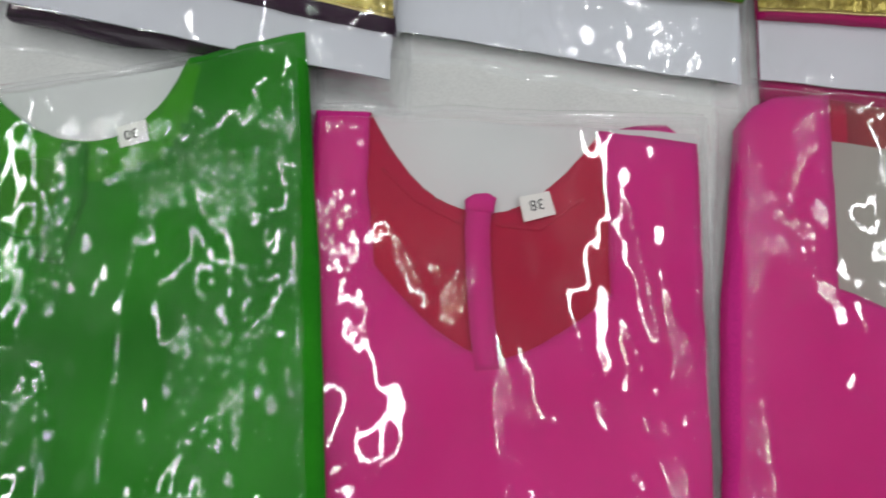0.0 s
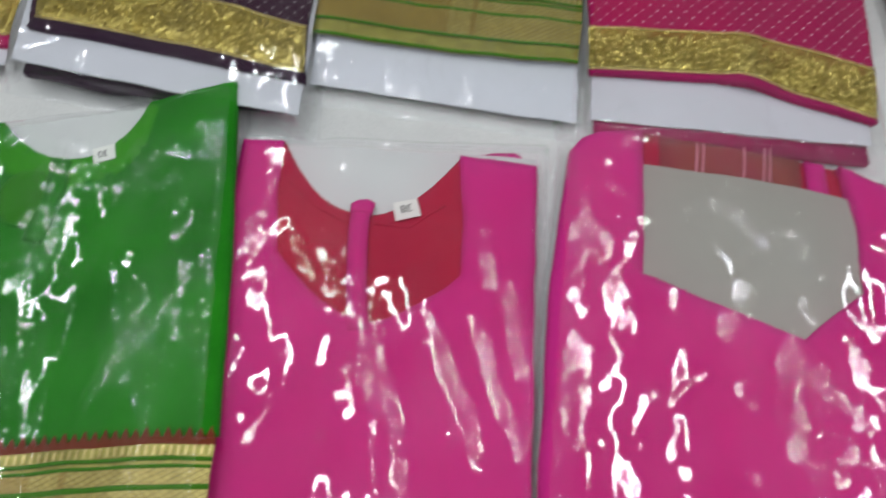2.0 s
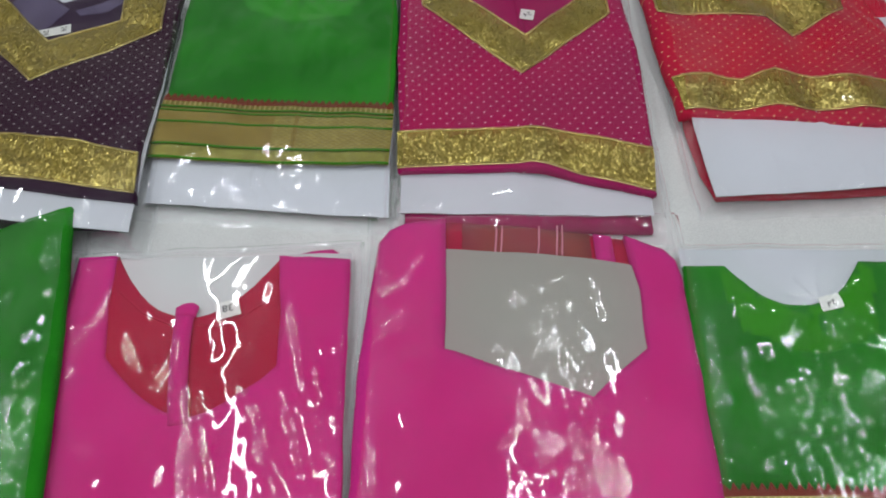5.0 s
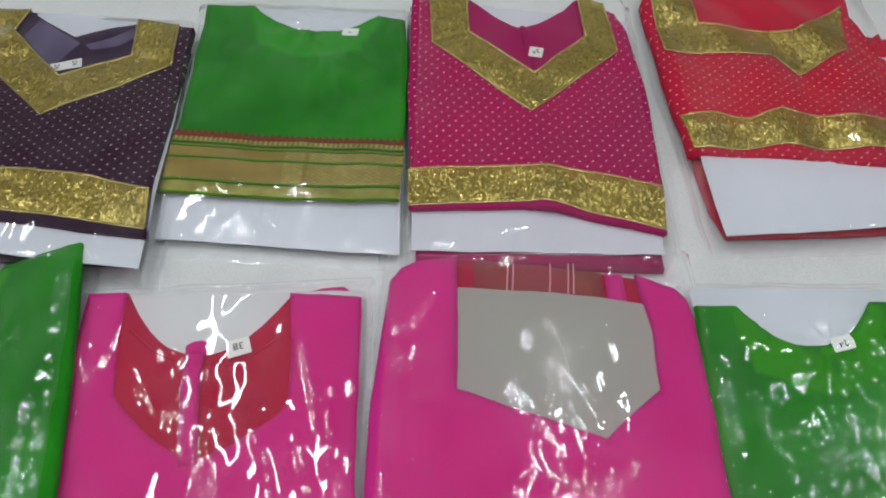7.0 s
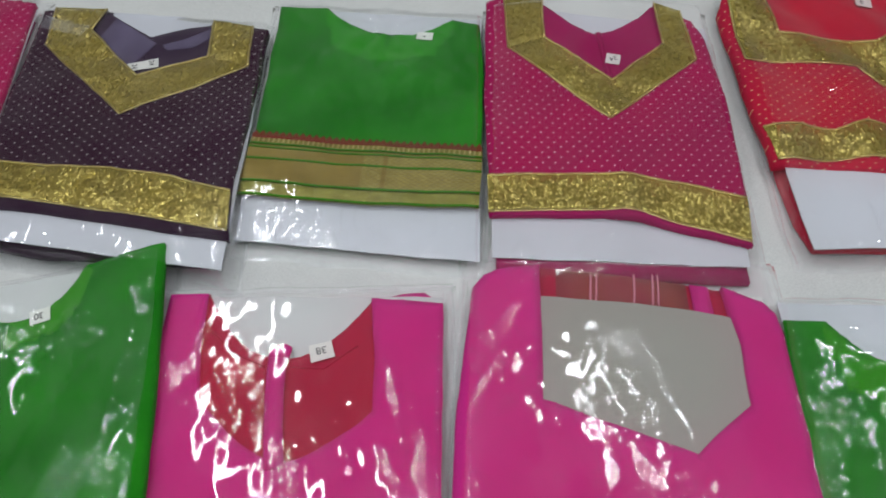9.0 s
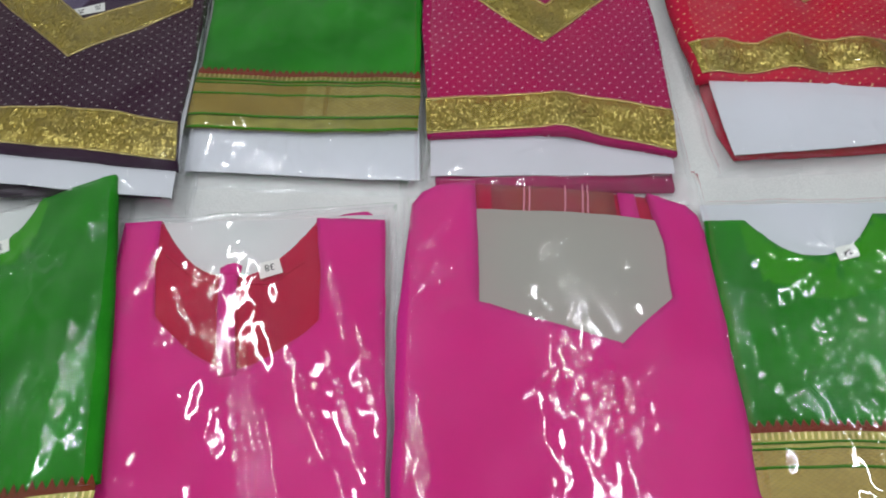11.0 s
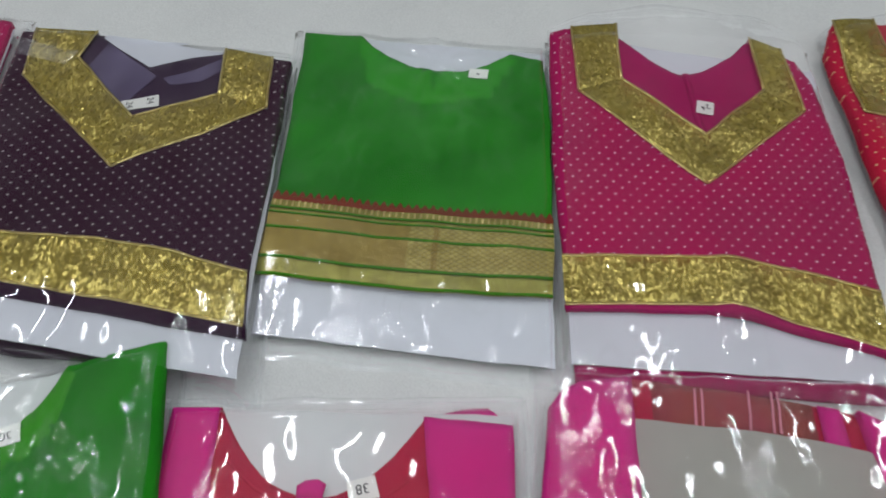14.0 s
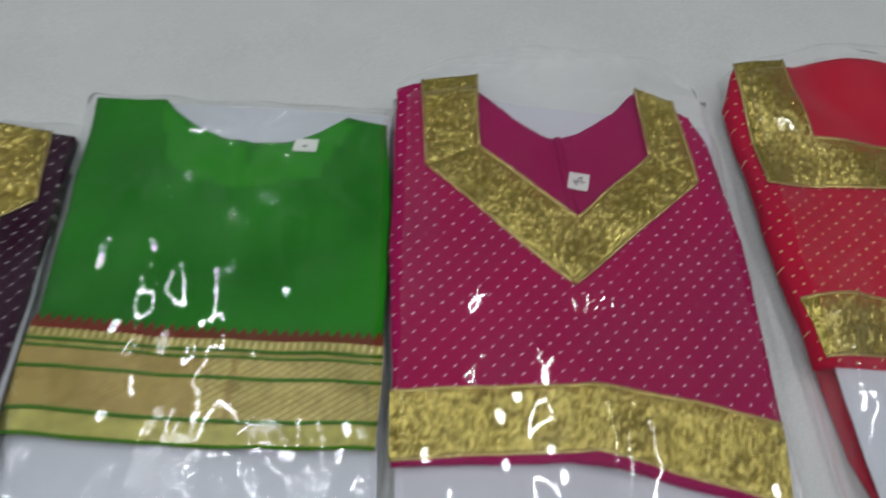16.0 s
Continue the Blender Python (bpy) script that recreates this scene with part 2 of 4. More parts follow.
# Lit and shaded tones of one gold weave, the light put into the colour.
LIT_GOLD = zari("lit_gold_lattice", (0.46, 0.38, 0.125), (0.38, 0.305, 0.09), 0.0075, metal=0.45, rough=0.3, relief=0.0005, tilt=0.22)
SHADED_GOLD = zari("shaded_gold_weave", (0.36, 0.265, 0.07), (0.30, 0.21, 0.05), 0.0060, metal=0.4, rough=0.32, relief=0.0004, tilt=0.15)
PALE_GOLD = zari("pale_gold_thread", (0.62, 0.52, 0.22), (0.5, 0.4, 0.15), rough=0.3, relief=0.0005, tilt=0.4)
MAROON = cloth("maroon_woven_line", (0.25, 0.040, 0.022), (0.20, 0.050, 0.020))
LINE_GREEN = cloth("green_woven_line", (0.06, 0.24, 0.012), (0.08, 0.25, 0.015))
CARD = paper("white_card", (0.63, 0.645, 0.69))
NEUTRAL_CARD = paper("plain_white_card", (0.63, 0.645, 0.64))
GREY_CARD = paper("grey_board", (0.36, 0.35, 0.31), 0.7)
LABEL = paper("label_tape", (0.80, 0.80, 0.76))
INK = paper("black_ink", (0.02, 0.02, 0.025))
STRIPE = cloth("brown_striped_cloth", (0.32, 0.085, 0.065), (0.36, 0.05, 0.085))
THREAD = cloth("pink_thread", (0.75, 0.30, 0.38), (0.7, 0.25, 0.33))
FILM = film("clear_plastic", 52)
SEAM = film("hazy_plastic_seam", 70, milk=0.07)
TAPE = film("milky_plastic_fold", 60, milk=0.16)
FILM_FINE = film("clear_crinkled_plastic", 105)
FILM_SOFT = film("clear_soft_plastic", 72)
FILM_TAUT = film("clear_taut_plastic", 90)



def wall_paint(name, colour):
    m, nt, sh = mat(name)
    vec = coords(nt)
    nt.links.new(mix_col(nt, noise_fac(nt, vec, 3, 5), colour, tuple(c * 0.9 for c in colour)), sh.inputs["Base Color"])
    sh.inputs["Roughness"].default_value = 0.8
    bump(nt, sh, noise_fac(nt, vec, 120, 3), 0.001, 0.3)
    return m


PAINT = wall_paint("wall_paint", (0.50, 0.49, 0.47))
CEIL = wall_paint("ceiling_paint", (0.56, 0.56, 0.55))
FLOOR = wall_paint("stone_floor", (0.40, 0.37, 0.33))
SHEET = cloth("white_cotton_sheet", (0.82, 0.83, 0.81), (0.77, 0.78, 0.765), 0.9, 0.1, threads=0.0009)


# ---------------------------------------------------------------- mesh helpers
def link_mesh(name, bm, material, smooth=True):
    me = bpy.data.meshes.new(name)
    bm.to_mesh(me)
    bm.free()
    me.materials.append(material)
    if smooth:
        for p in me.polygons:
            p.use_smooth = True
    return new(name, me)


THIN = {"shaded_panel", "lit_panel", "woven_bar", "border", "maroon_line", "neck_trim", "hem_band", "card", "size_label", "satin_facing"}


def part(name, bm, material, parent, label=""):
    """Links a bmesh, given in world coordinates, as one mesh under a thing or a part."""
    place = (parent.parent or parent).location
    bmesh.ops.translate(bm, verts=bm.verts, vec=-place)
    ob = link_mesh(name, bm, material)
    if name in THIN:
        ob.data.set_sharp_from_angle(angle=radians(50))
    ob.parent = parent
    return tagged(ob, label)


def thing(name, x, y, label, category, group=""):
    ob = new(name)
    ob.location = (x, y, 0)
    ob.matrix_world = Matrix.Translation((x, y, 0))
    ob.empty_display_size = 0.05
    return tagged(ob, label, category, group)


def arc(a, b, sag, n=10, power=2.0):
    """Points from a to b, bowed by sag to the right of the way (excluding a, including b)."""
    a, b = Vector(a), Vector(b)
    side = Vector(((b - a).y, -(b - a).x)).normalized()
    return [tuple(a.lerp(b, k / n) + side * sag * (1 - abs(2 * k / n - 1) ** power)) for k in range(1, n + 1)]


def cells(outline, step):
    """A flat polygon cut into a grid of small faces."""
    bm = bmesh.new()
    face = bm.faces.new([bm.verts.new((x, y, 0)) for x, y in outline])
    face.normal_update()
    if face.normal.z < 0:
        face.normal_flip()
    bmesh.ops.triangulate(bm, faces=bm.faces[:])
    xs, ys = [p[0] for p in outline], [p[1] for p in outline]
    for lo, hi, axis in ((min(xs), max(xs), 0), (min(ys), max(ys), 1)):
        for k in range(1, int((hi - lo) / step) + 1):
            at = [0, 0, 0]
            at[axis] = lo + k * step
            way = [0, 0, 0]
            way[axis] = 1
            bmesh.ops.bisect_plane(bm, geom=bm.verts[:] + bm.edges[:] + bm.faces[:], plane_co=at, plane_no=way, dist=1e-6)
    return bm


def warp(x, y):
    """Small sideways drift that keeps no edge dead straight."""
    a, b = Vector((x * 24, y * 24, 4.2)), Vector((x * 95, y * 95, 7.7))
    return (x + 0.0015 * noise.noise(a) + 0.0005 * noise.noise(b), y + 0.0015 * noise.noise(a + Vector((9, 5, 2))) + 0.0005 * noise.noise(b + Vector((3, 8, 1))))


def sheet_piece(outline, top, thick, step=0.008, soft=0.0015):
    """A piece of cloth or card of that outline, whose upper side follows top(x, y), with its edge turned down."""
    bm = cells(outline, step)
    rim = [e for e in bm.edges if e.is_boundary]
    rim_verts = {v for e in rim for v in e.verts}
    for v in bm.verts:
        v.co.z = top(v.co.x, v.co.y) - (soft if v in rim_verts else 0)
        v.co.x, v.co.y = warp(v.co.x, v.co.y)
    made = bmesh.ops.extrude_edge_only(bm, edges=rim)["geom"]
    for v in made:
        if isinstance(v, bmesh.types.BMVert):
            v.co.z -= thick
    bmesh.ops.recalc_face_normals(bm, faces=bm.faces[:])
    return bm


def ribbon(points, wide, top, thick=0.0008, step=0.006):
    """A strip of cloth along a line of points."""
    pts = [Vector(p) for p in points]
    path = [pts[0]]
    for a, b in zip(pts, pts[1:]):
        n = max(1, int((b - a).length / step))
        path += [a.lerp(b, k / n) for k in range(1, n + 1)]
    left, right = [], []
    for k, p in enumerate(path):
        d = (path[min(k + 1, len(path) - 1)] - path[max(k - 1, 0)]).normalized()
        s = Vector((-d.y, d.x)) * wide / 2
        left.append(p + s)
        right.append(p - s)
    bm = bmesh.new()
    rows = [[bm.verts.new((*warp(q.x, q.y), top(q.x, q.y))) for q in line] for line in (left, path, right)]
    for r, s in zip(rows, rows[1:]):
        for k in range(len(path) - 1):
            bm.faces.new((r[k], s[k], s[k + 1], r[k + 1]))
    made = bmesh.ops.extrude_edge_only(bm, edges=[e for e in bm.edges if e.is_boundary])["geom"]
    for v in made:
        if isinstance(v, bmesh.types.BMVert):
            v.co.z -= thick
    bmesh.ops.recalc_face_normals(bm, faces=bm.faces[:])
    return bm


def ground_top(seed, base, amp=0.0015, lift=lambda x, y: 0.0):
    """The height of a packet's cloth: a base with soft waves."""
    def top(x, y):
        a = noise.noise(Vector((x * 22 + seed * 7.3, y * 22, seed)))
        b = noise.noise(Vector((x * 70, y * 60 + seed, seed * 2.1)))
        return base + amp * a + amp * 0.28 * b + lift(x, y)
    return top


def up(top, d):
    return lambda x, y: top(x, y) + d


def between(a, b, t):
    return (a[0] + (b[0] - a[0]) * t, a[1] + (b[1] - a[1]) * t)


def bag(parent, quad, top, seed, material, gap=0.0042, creases=(), crinkle=0.0008, cols=190, rows=260, low=0.0025, loose=0.0, zones=(), slackness=0.03, toe=(0.22, 0.0)):
    """A clear sleeve over the packet: four corners (bottom left, bottom right, top right, top left). creases: (x, y, angle, length, width, height);
    zones: (x, y, half width, half depth, how slack the plastic lies there)."""
    bl, br, tr, tl = quad
    bm = bmesh.new()
    slack_of = bm.verts.layers.float.new("slack")
    margin_of = bm.verts.layers.float.new("margin")
    grid = []
    for j in range(rows + 1):
        v = j / rows
        line = []
        for i in range(cols + 1):
            u = i / cols
            x, y = between(between(bl, br, u), between(tl, tr, u), v)
            x += 0.002 * noise.noise(Vector((y * 30, seed, 1)))
            y += 0.003 * noise.noise(Vector((x * 26, seed, 5)))
            if loose:
                y -= 0.045 * v ** 6 * abs(2 * u - 1) ** 3 - 0.006 * v ** 6 * noise.noise(Vector((x * 18, seed, 2)))
            rim = min(u, 1 - u) * 2.0, min(v, 1 - v) * 2.6
            fall = min(1.0, min(rim) / 0.10)
            fall = fall * fall * (3 - 2 * fall)
            if v > 1 - loose:
                fall *= max(0.25, 1 - (v - 1 + loose) / max(loose, 1e-6))
            p = Vector((x, y, seed))
            zone = sum(g * math.exp(-((x - zx) / rx) ** 2 - ((y - zy) / ry) ** 2) for zx, zy, rx, ry, g in zones)
            side = math.exp(-((min(u, 1 - u) - 0.03) / 0.028) ** 2) + 0.35 * math.exp(-((v - 0.04) / 0.03) ** 2)
            if loose:
                side += max(0.0, min(1.0, (v - 1 + loose) / 0.06)) * 0.8
            patch = max(0.0, min(1.0, 0.35 + 2.6 * noise.noise(Vector((x * 24 + seed * 5, y * 24, seed * 1.7)))))
            slack = slackness * (0.4 + 1.6 * patch) + 0.45 * min(zone, 2.2) * (0.35 + 0.65 * patch) + 0.4 * side * (0.3 + 0.7 * patch)
            z = low + fall * (top(x, y) + gap - low)
            z -= toe[1] * max(0.0, (toe[0] - v) / toe[0])
            z += fall * crinkle * (0.4 * noise.noise(p * 24) + (0.2 + 0.32 * zone) * noise.noise(p * 62))
            for cx, cy, angle, length, wide, high in creases:
                dx, dy = x - cx, y - cy
                c, s = math.cos(radians(angle)), math.sin(radians(angle))
                along, across = dx * c + dy * s, -dx * s + dy * c
                if abs(along) < length / 2 and abs(across) < 6 * wide:
                    across += 0.004 * noise.noise(Vector((along * 45, cx * 50, cy)))
                    fade = 1 - (2 * along / length) ** 2
                    z += 0.24 * high * math.exp(-(across / (0.95 * wide)) ** 2) * fade
                    slack += 0.12 * math.exp(-(across / (1.8 * wide)) ** 2) * fade
            vert = bm.verts.new((x, y, max(z, 0.0015)))
            vert[slack_of] = min(slack, 1.0)
            vert[margin_of] = min(1.0, max(0.0, 1.0 - fall) + 0.5 * min(zone, 1.0) * 0.3)
            line.append(vert)
        grid.append(line)
    for a, b in zip(grid, grid[1:]):
        for i in range(cols):
            bm.faces.new((a[i], a[i + 1], b[i + 1], b[i]))
    sleeve = part("plastic_sleeve", bm, material, parent, "clear crinkled plastic sleeve")
    sleeve.visible_shadow = False
    for a, b in ((bl, tl), (br, tr)) if loose else ((bl, tl), (br, tr), (tl, tr)):
        if loose:
            b = between(a, b, 0.86)
        n = 24
        line = [between(a, b, k / n) for k in range(n + 1)]
        line = [(x + 0.002 * noise.noise(Vector((y * 30, seed, 1))), y + 0.003 * noise.noise(Vector((x * 26, seed, 5)))) for x, y in line]
        seam = part("seam", ribbon(line, 0.005, lambda x, y: low + 0.0012, 0.0002, 0.02), SEAM, sleeve, "welded plastic seam")
        seam.visible_shadow = False


def size_label(parent, x, y, turn, top, text, wide=0.021, high=0.015):
    """A woven size tag with its number."""
    c, s = math.cos(radians(turn)), math.sin(radians(turn))
    corners = [(x + a * wide / 2 * c - b * high / 2 * s, y + a * wide / 2 * s + b * high / 2 * c) for a, b in ((-1, -1), (1, -1), (1, 1), (-1, 1))]
    tag = part("size_label", sheet_piece(corners, top, 0.0006, 0.007, 0.0001), LABEL, parent, "small white woven size label")
    z = top(x, y)
    for k, (word, dx, dy, size, spin) in enumerate(text):
        if not word:
            half = [(x + (dx + a * size) * c - (dy + b * size * 0.35) * s, y + (dx + a * size) * s + (dy + b * size * 0.35) * c) for a, b in ((-0.5, -0.5), (0.5, -0.5), (0.5, 0.5), (-0.5, 0.5))]
            part("print_bar", sheet_piece(half, up(top, 0.0005), 0.0003, 0.004, 0.0), INK, tag, "unreadable dark print")
            continue
        curve = bpy.data.curves.new("number", "FONT")
        curve.body, curve.size, curve.align_x, curve.align_y = word, size, "CENTER", "CENTER"
        temp = bpy.data.objects.new("number", curve)
        scene.collection.objects.link(temp)
        bpy.context.view_layer.update()
        me = bpy.data.meshes.new_from_object(temp.evaluated_get(bpy.context.evaluated_depsgraph_get()))
        bpy.data.objects.remove(temp)
        bm = bmesh.new()
        bm.from_mesh(me)
        m = pose(x + dx * c - dy * s, y + dx * s + dy * c, 0, 0, 0, turn + spin)
        bmesh.ops.transform(bm, verts=bm.verts, matrix=m)
        for v in bm.verts:
            v.co.z = top(v.co.x, v.co.y) + 0.0005
        part("number", bm, INK, tag, "printed black number")
    return tag


# ---------------------------------------------------------------- the room
def slab(name, x0, x1, y0, y1, z0, z1, material, label, category):
    bm = bmesh.new()
    bmesh.ops.create_cube(bm, size=1)
    for v in bm.verts:
        v.co = ((x0 + x1) / 2 + v.co.x * (x1 - x0), (y0 + y1) / 2 + v.co.y * (y1 - y0), (z0 + z1) / 2 + v.co.z * (z1 - z0))
    return tagged(link_mesh(name, bm, material, False), label, category, kind="structure")


slab("floor", -2.6, 3.2, -2.8, 2.8, -0.30, -0.20, FLOOR, "plain stone shop floor under the display", "floor")
slab("wall_north", -2.6, 3.2, 2.8, 2.95, -0.30, 2.7, PAINT, "plain off-white painted wall", "wall")
slab("wall_south", -2.6, 3.2, -2.95, -2.8, -0.30, 2.7, PAINT, "plain off-white painted wall", "wall")
slab("wall_west", -2.75, -2.6, -2.95, 2.95, -0.30, 2.7, PAINT, "plain off-white painted wall", "wall")
slab("wall_east", 3.2, 3.35, -2.95, 2.95, -0.30, 2.7, PAINT, "plain off-white painted wall", "wall")
slab("ceiling", -2.75, 3.35, -2.95, 2.95, 2.7, 2.85, CEIL, "plain white painted ceiling", "ceiling")


def floor_mattress():
    """A low display platform under a white cotton sheet."""
    base = thing("display_platform", 0.25, 0.2, "low padded display platform covered with a white cotton sheet", "platform")
    bm = bmesh.new()
    bmesh.ops.create_cube(bm, size=1)
    for v in bm.verts:
        v.co = (0.25 + v.co.x * 2.7, 0.2 + v.co.y * 2.3, -0.11 + v.co.z * 0.18)
    bmesh.ops.bevel(bm, geom=bm.edges[:], offset=0.03, segments=3, affect="EDGES")
    part("padding", bm, SHEET, base)
    bm = bmesh.new()
    n, w, d = 260, 2.9, 2.5
    grid = []
    for j in range(n + 1):
        line = []
        for i in range(n + 1):
            x, y = 0.25 + (i / n - 0.5) * w, 0.2 + (j / n - 0.5) * d
            z = 0.0016 * noise.noise(Vector((x * 5, y * 6, 3))) - 0.0022 + 0.0012 * noise.noise(Vector((x * 17, y * 12, 8)))
            over = max(abs(x - 0.25) - 1.34, abs(y - 0.2) - 1.14, 0)
            z -= min(0.16, over * 1.7)
            line.append(bm.verts.new((x, y, z)))
        grid.append(line)
    for a, b in zip(grid, grid[1:]):
        for i in range(n):
            bm.faces.new((a[i], a[i + 1], b[i + 1], b[i]))
    part("bed_sheet", bm, SHEET, base, "white cotton sheet with faint creases")


floor_mattress()


# ---------------------------------------------------------------- packets
GROUP = "packed blouses laid out for sale"


def card_part(parent, outline, top, material=CARD, label="white stiffening card"):
    return part("card", sheet_piece(outline, top, 0.0012, 0.012, 0.0002), material, parent, label)


def woven_border(parent, l0, r0, l1, r1, top, seed, split=0.5, tooth=0.03, stitch=0.07, line=1.0):
    """A green and gold woven border between the line l0-r0 (upper) and l1-r1 (lower): temple teeth, ticks, bands and lines."""
    def at(u, v):
        p = between(between(l0, r0, u), between(l1, r1, u), v)
        return (p[0], p[1] + 0.0022 * math.sin(u * 7 + seed) * 0.6)

    def strip(a, b, n=18):
        return [at(k / n, b) for k in range(n + 1)] + [at(1 - k / n, a) for k in range(n + 1)]

    border = part("border", sheet_piece(strip(0.10, 1.0), up(top, 0.0006), 0.0006, 0.008, 0.0001), GOLD_BORDER, parent, "green and gold woven border")
    part("maroon_line", sheet_piece(strip(0.045, 0.10), up(top, 0.0008), 0.0006, 0.01, 0.0001), MAROON, border)
    bm = bmesh.new()
    teeth = 34
    for k in range(teeth):
        u, w = (k + 0.5) / teeth, 0.48 / teeth
        tri = [at(u - w, 0.05), at(u + w, 0.05), at(u, 0.01 - tooth - 0.25 * tooth * (k % 2))]
        bm.faces.new([bm.verts.new((x, y, top(x, y) + 0.0009)) for x, y in tri])
    part("temple_teeth", bm, MAROON, border, "small maroon woven triangles")
    bm = bmesh.new()
    ticks = 46
    for k in range(ticks):
        u, w = (k + 0.5) / ticks, 0.17 / ticks
        q = [at(u - w, 0.105 + stitch), at(u + w, 0.105 + stitch), at(u + w * 1.5, 0.105), at(u - w * 0.5, 0.105)]
        bm.faces.new([bm.verts.new((x, y, top(x, y) + 0.0014)) for x, y in q])
    part("gold_ticks", bm, PALE_GOLD, border, "row of pale gold stitches")
    for v, w in ((0.13 + stitch, 0.0016), (0.19 + stitch, 0.0014), (0.435, 0.0022), (0.785, 0.0022), (0.985, 0.0022)):
        part("green_line", ribbon([at(k / 18, v) for k in range(19)], w * line, up(top, 0.0028), 0.0012, 0.008), LINE_GREEN, border)
    # Left darker, right paler: the fall of light is painted into the weave.
    for name, u0, u1, v0, v1, stuff, words in (
            ("shaded_panel", 0.0, split, 0.452, 0.775, SHADED_GOLD, "gold woven panel painted in a shaded coppery tone"), ("lit_panel", split, 1.0, 0.452, 0.775, LIT_GOLD, "gold lattice panel painted in a lit pale tone"),
            ("shaded_panel", 0.0, split, 0.205 + stitch, 0.422, SHADED_GOLD, "gold woven strip painted in a shaded coppery tone"), ("lit_panel", split, 1.0, 0.205 + stitch, 0.422, LIT_GOLD, "gold lattice strip painted in a lit pale tone")):
        q = [at(u0 + (u1 - u0) * k / 6, v1) for k in range(7)] + [at(u1 - (u1 - u0) * k / 6, v0) for k in range(7)]
        part(name, sheet_piece(q, up(top, 0.0021), 0.0008, 0.008, 0.0), stuff, border, words)
    q = [at(split + 0.085, 0.26), at(split + 0.105, 0.26), at(split + 0.105, 0.78), at(split + 0.085, 0.78)]
    part("woven_bar", sheet_piece(q, up(top, 0.0026), 0.0006, 0.008, 0.0), SHADED_GOLD, border, "dark woven cross bar")
    return border


def gathers(cx, cy, reach=0.055, deep=0.0013, count=9):
    """Small folds that fan out under a gathered neckline."""
    def lift(x, y):
        r, a = math.hypot(x - cx, y - cy), math.atan2(y - cy, x - cx)
        return deep * math.sin(a * count + 1.3 * noise.noise(Vector((x * 30, y * 30, 2)))) * min(1.0, r / 0.012) * math.exp(-(r / reach) ** 2)
    return lift


def green_packet_small():
    t = thing("packed_blouse", 0.165, 0.22, "green blouse with gold woven border on white card in plastic", "packed blouse", GROUP)
    top = ground_top(2, 0.017, 0.0014, gathers(0.178, 0.358))
    card_part(t, [(0.046, 0.066), (0.287, 0.046), (0.287, 0.382), (0.047, 0.398)], lambda x, y: top(x, y) - 0.005 - 0.004 * max(0.0, (0.12 - y) / 0.08))
    neck = arc((0.253, 0.377), (0.105, 0.394), -0.034, 14, 2.4)
    blouse = part("blouse", sheet_piece([(0.047, 0.185), (0.288, 0.170), (0.290, 0.28), (0.285, 0.369)] + [(0.253, 0.377)] + neck + [(0.047, 0.397)], top, 0.006), GREEN, t)
    yoke = [(0.253, 0.376)] + arc((0.253, 0.376), (0.105, 0.393), -0.034, 14, 2.4) + [(0.098, 0.385), (0.115, 0.325), (0.17, 0.30), (0.235, 0.315), (0.262, 0.365)]
    part("neck_facing", sheet_piece(yoke, up(top, 0.0005), 0.0005), GREEN_YOKE, t, "slightly paler green neck facing")
    woven_border(t, (0.046, 0.197), (0.289, 0.182), (0.043, 0.113), (0.286, 0.101), up(top, 0.0005), 1.2)
    part("back_layer", sheet_piece([(0.05, 0.072), (0.284, 0.052), (0.286, 0.36), (0.05, 0.38)], ground_top(2, 0.0062, 0.0004), 0.005, 0.02), GREEN, t)
    size_label(t, 0.222, 0.346, 174, up(top, 0.0022), [("", 0, 0.001, 0.0035, 0)], 0.019, 0.013)
    bag(t, ((0.036, 0.050), (0.293, 0.030), (0.293, 0.393), (0.036, 0.409)), top, 2.0, FILM_SOFT, crinkle=0.0006, slackness=0.10, toe=(0.24, 0.0065), zones=((0.165, 0.082, 0.062, 0.032, 1.5), (0.17, 0.33, 0.10, 0.055, 1.2), (0.09, 0.25, 0.05, 0.05, 0.5), (0.24, 0.10, 0.03, 0.03, 0.8)),
        creases=((0.15, 0.085, 75, 0.06, 0.004, 0.003), (0.19, 0.07, 110, 0.05, 0.003, 0.003), (0.11, 0.075, 50, 0.05, 0.004, 0.0025), (0.25, 0.07, 60, 0.05, 0.004, 0.003), (0.2, 0.3, 160, 0.12, 0.006, 0.0015)))


def mitred(parent, outer, inner, top):
    """Gold strips between an outer and an inner line of matching corners, one part a leg."""
    for k in range(len(outer) - 1):
        quad = [outer[k], outer[k + 1], inner[k + 1], inner[k]]
        strip = part("neck_trim", sheet_piece(quad, up(top, 0.0012 + 0.0002 * (k % 2)), 0.0012, 0.006, 0.0003), GOLD, parent, "gold brocade neckline trim")
        for line in (outer, inner):
            part("piping", ribbon([line[k], line[k + 1]], 0.0022, up(top, 0.0019), 0.0008), PALE_GOLD, strip, "pale gold edge piping")


def hem(parent, upper, lower, top):
    band = part("hem_band", sheet_piece(upper + lower[::-1], up(top, 0.0012), 0.0012, 0.006, 0.0003), GOLD, parent, "gold brocade hem band")
    part("piping", ribbon(upper, 0.002, up(top, 0.0019), 0.0008), PALE_GOLD, band, "pale gold edge piping")
    part("piping", ribbon(lower, 0.002, up(top, 0.0019), 0.0008), PALE_GOLD, band, "pale gold edge piping")


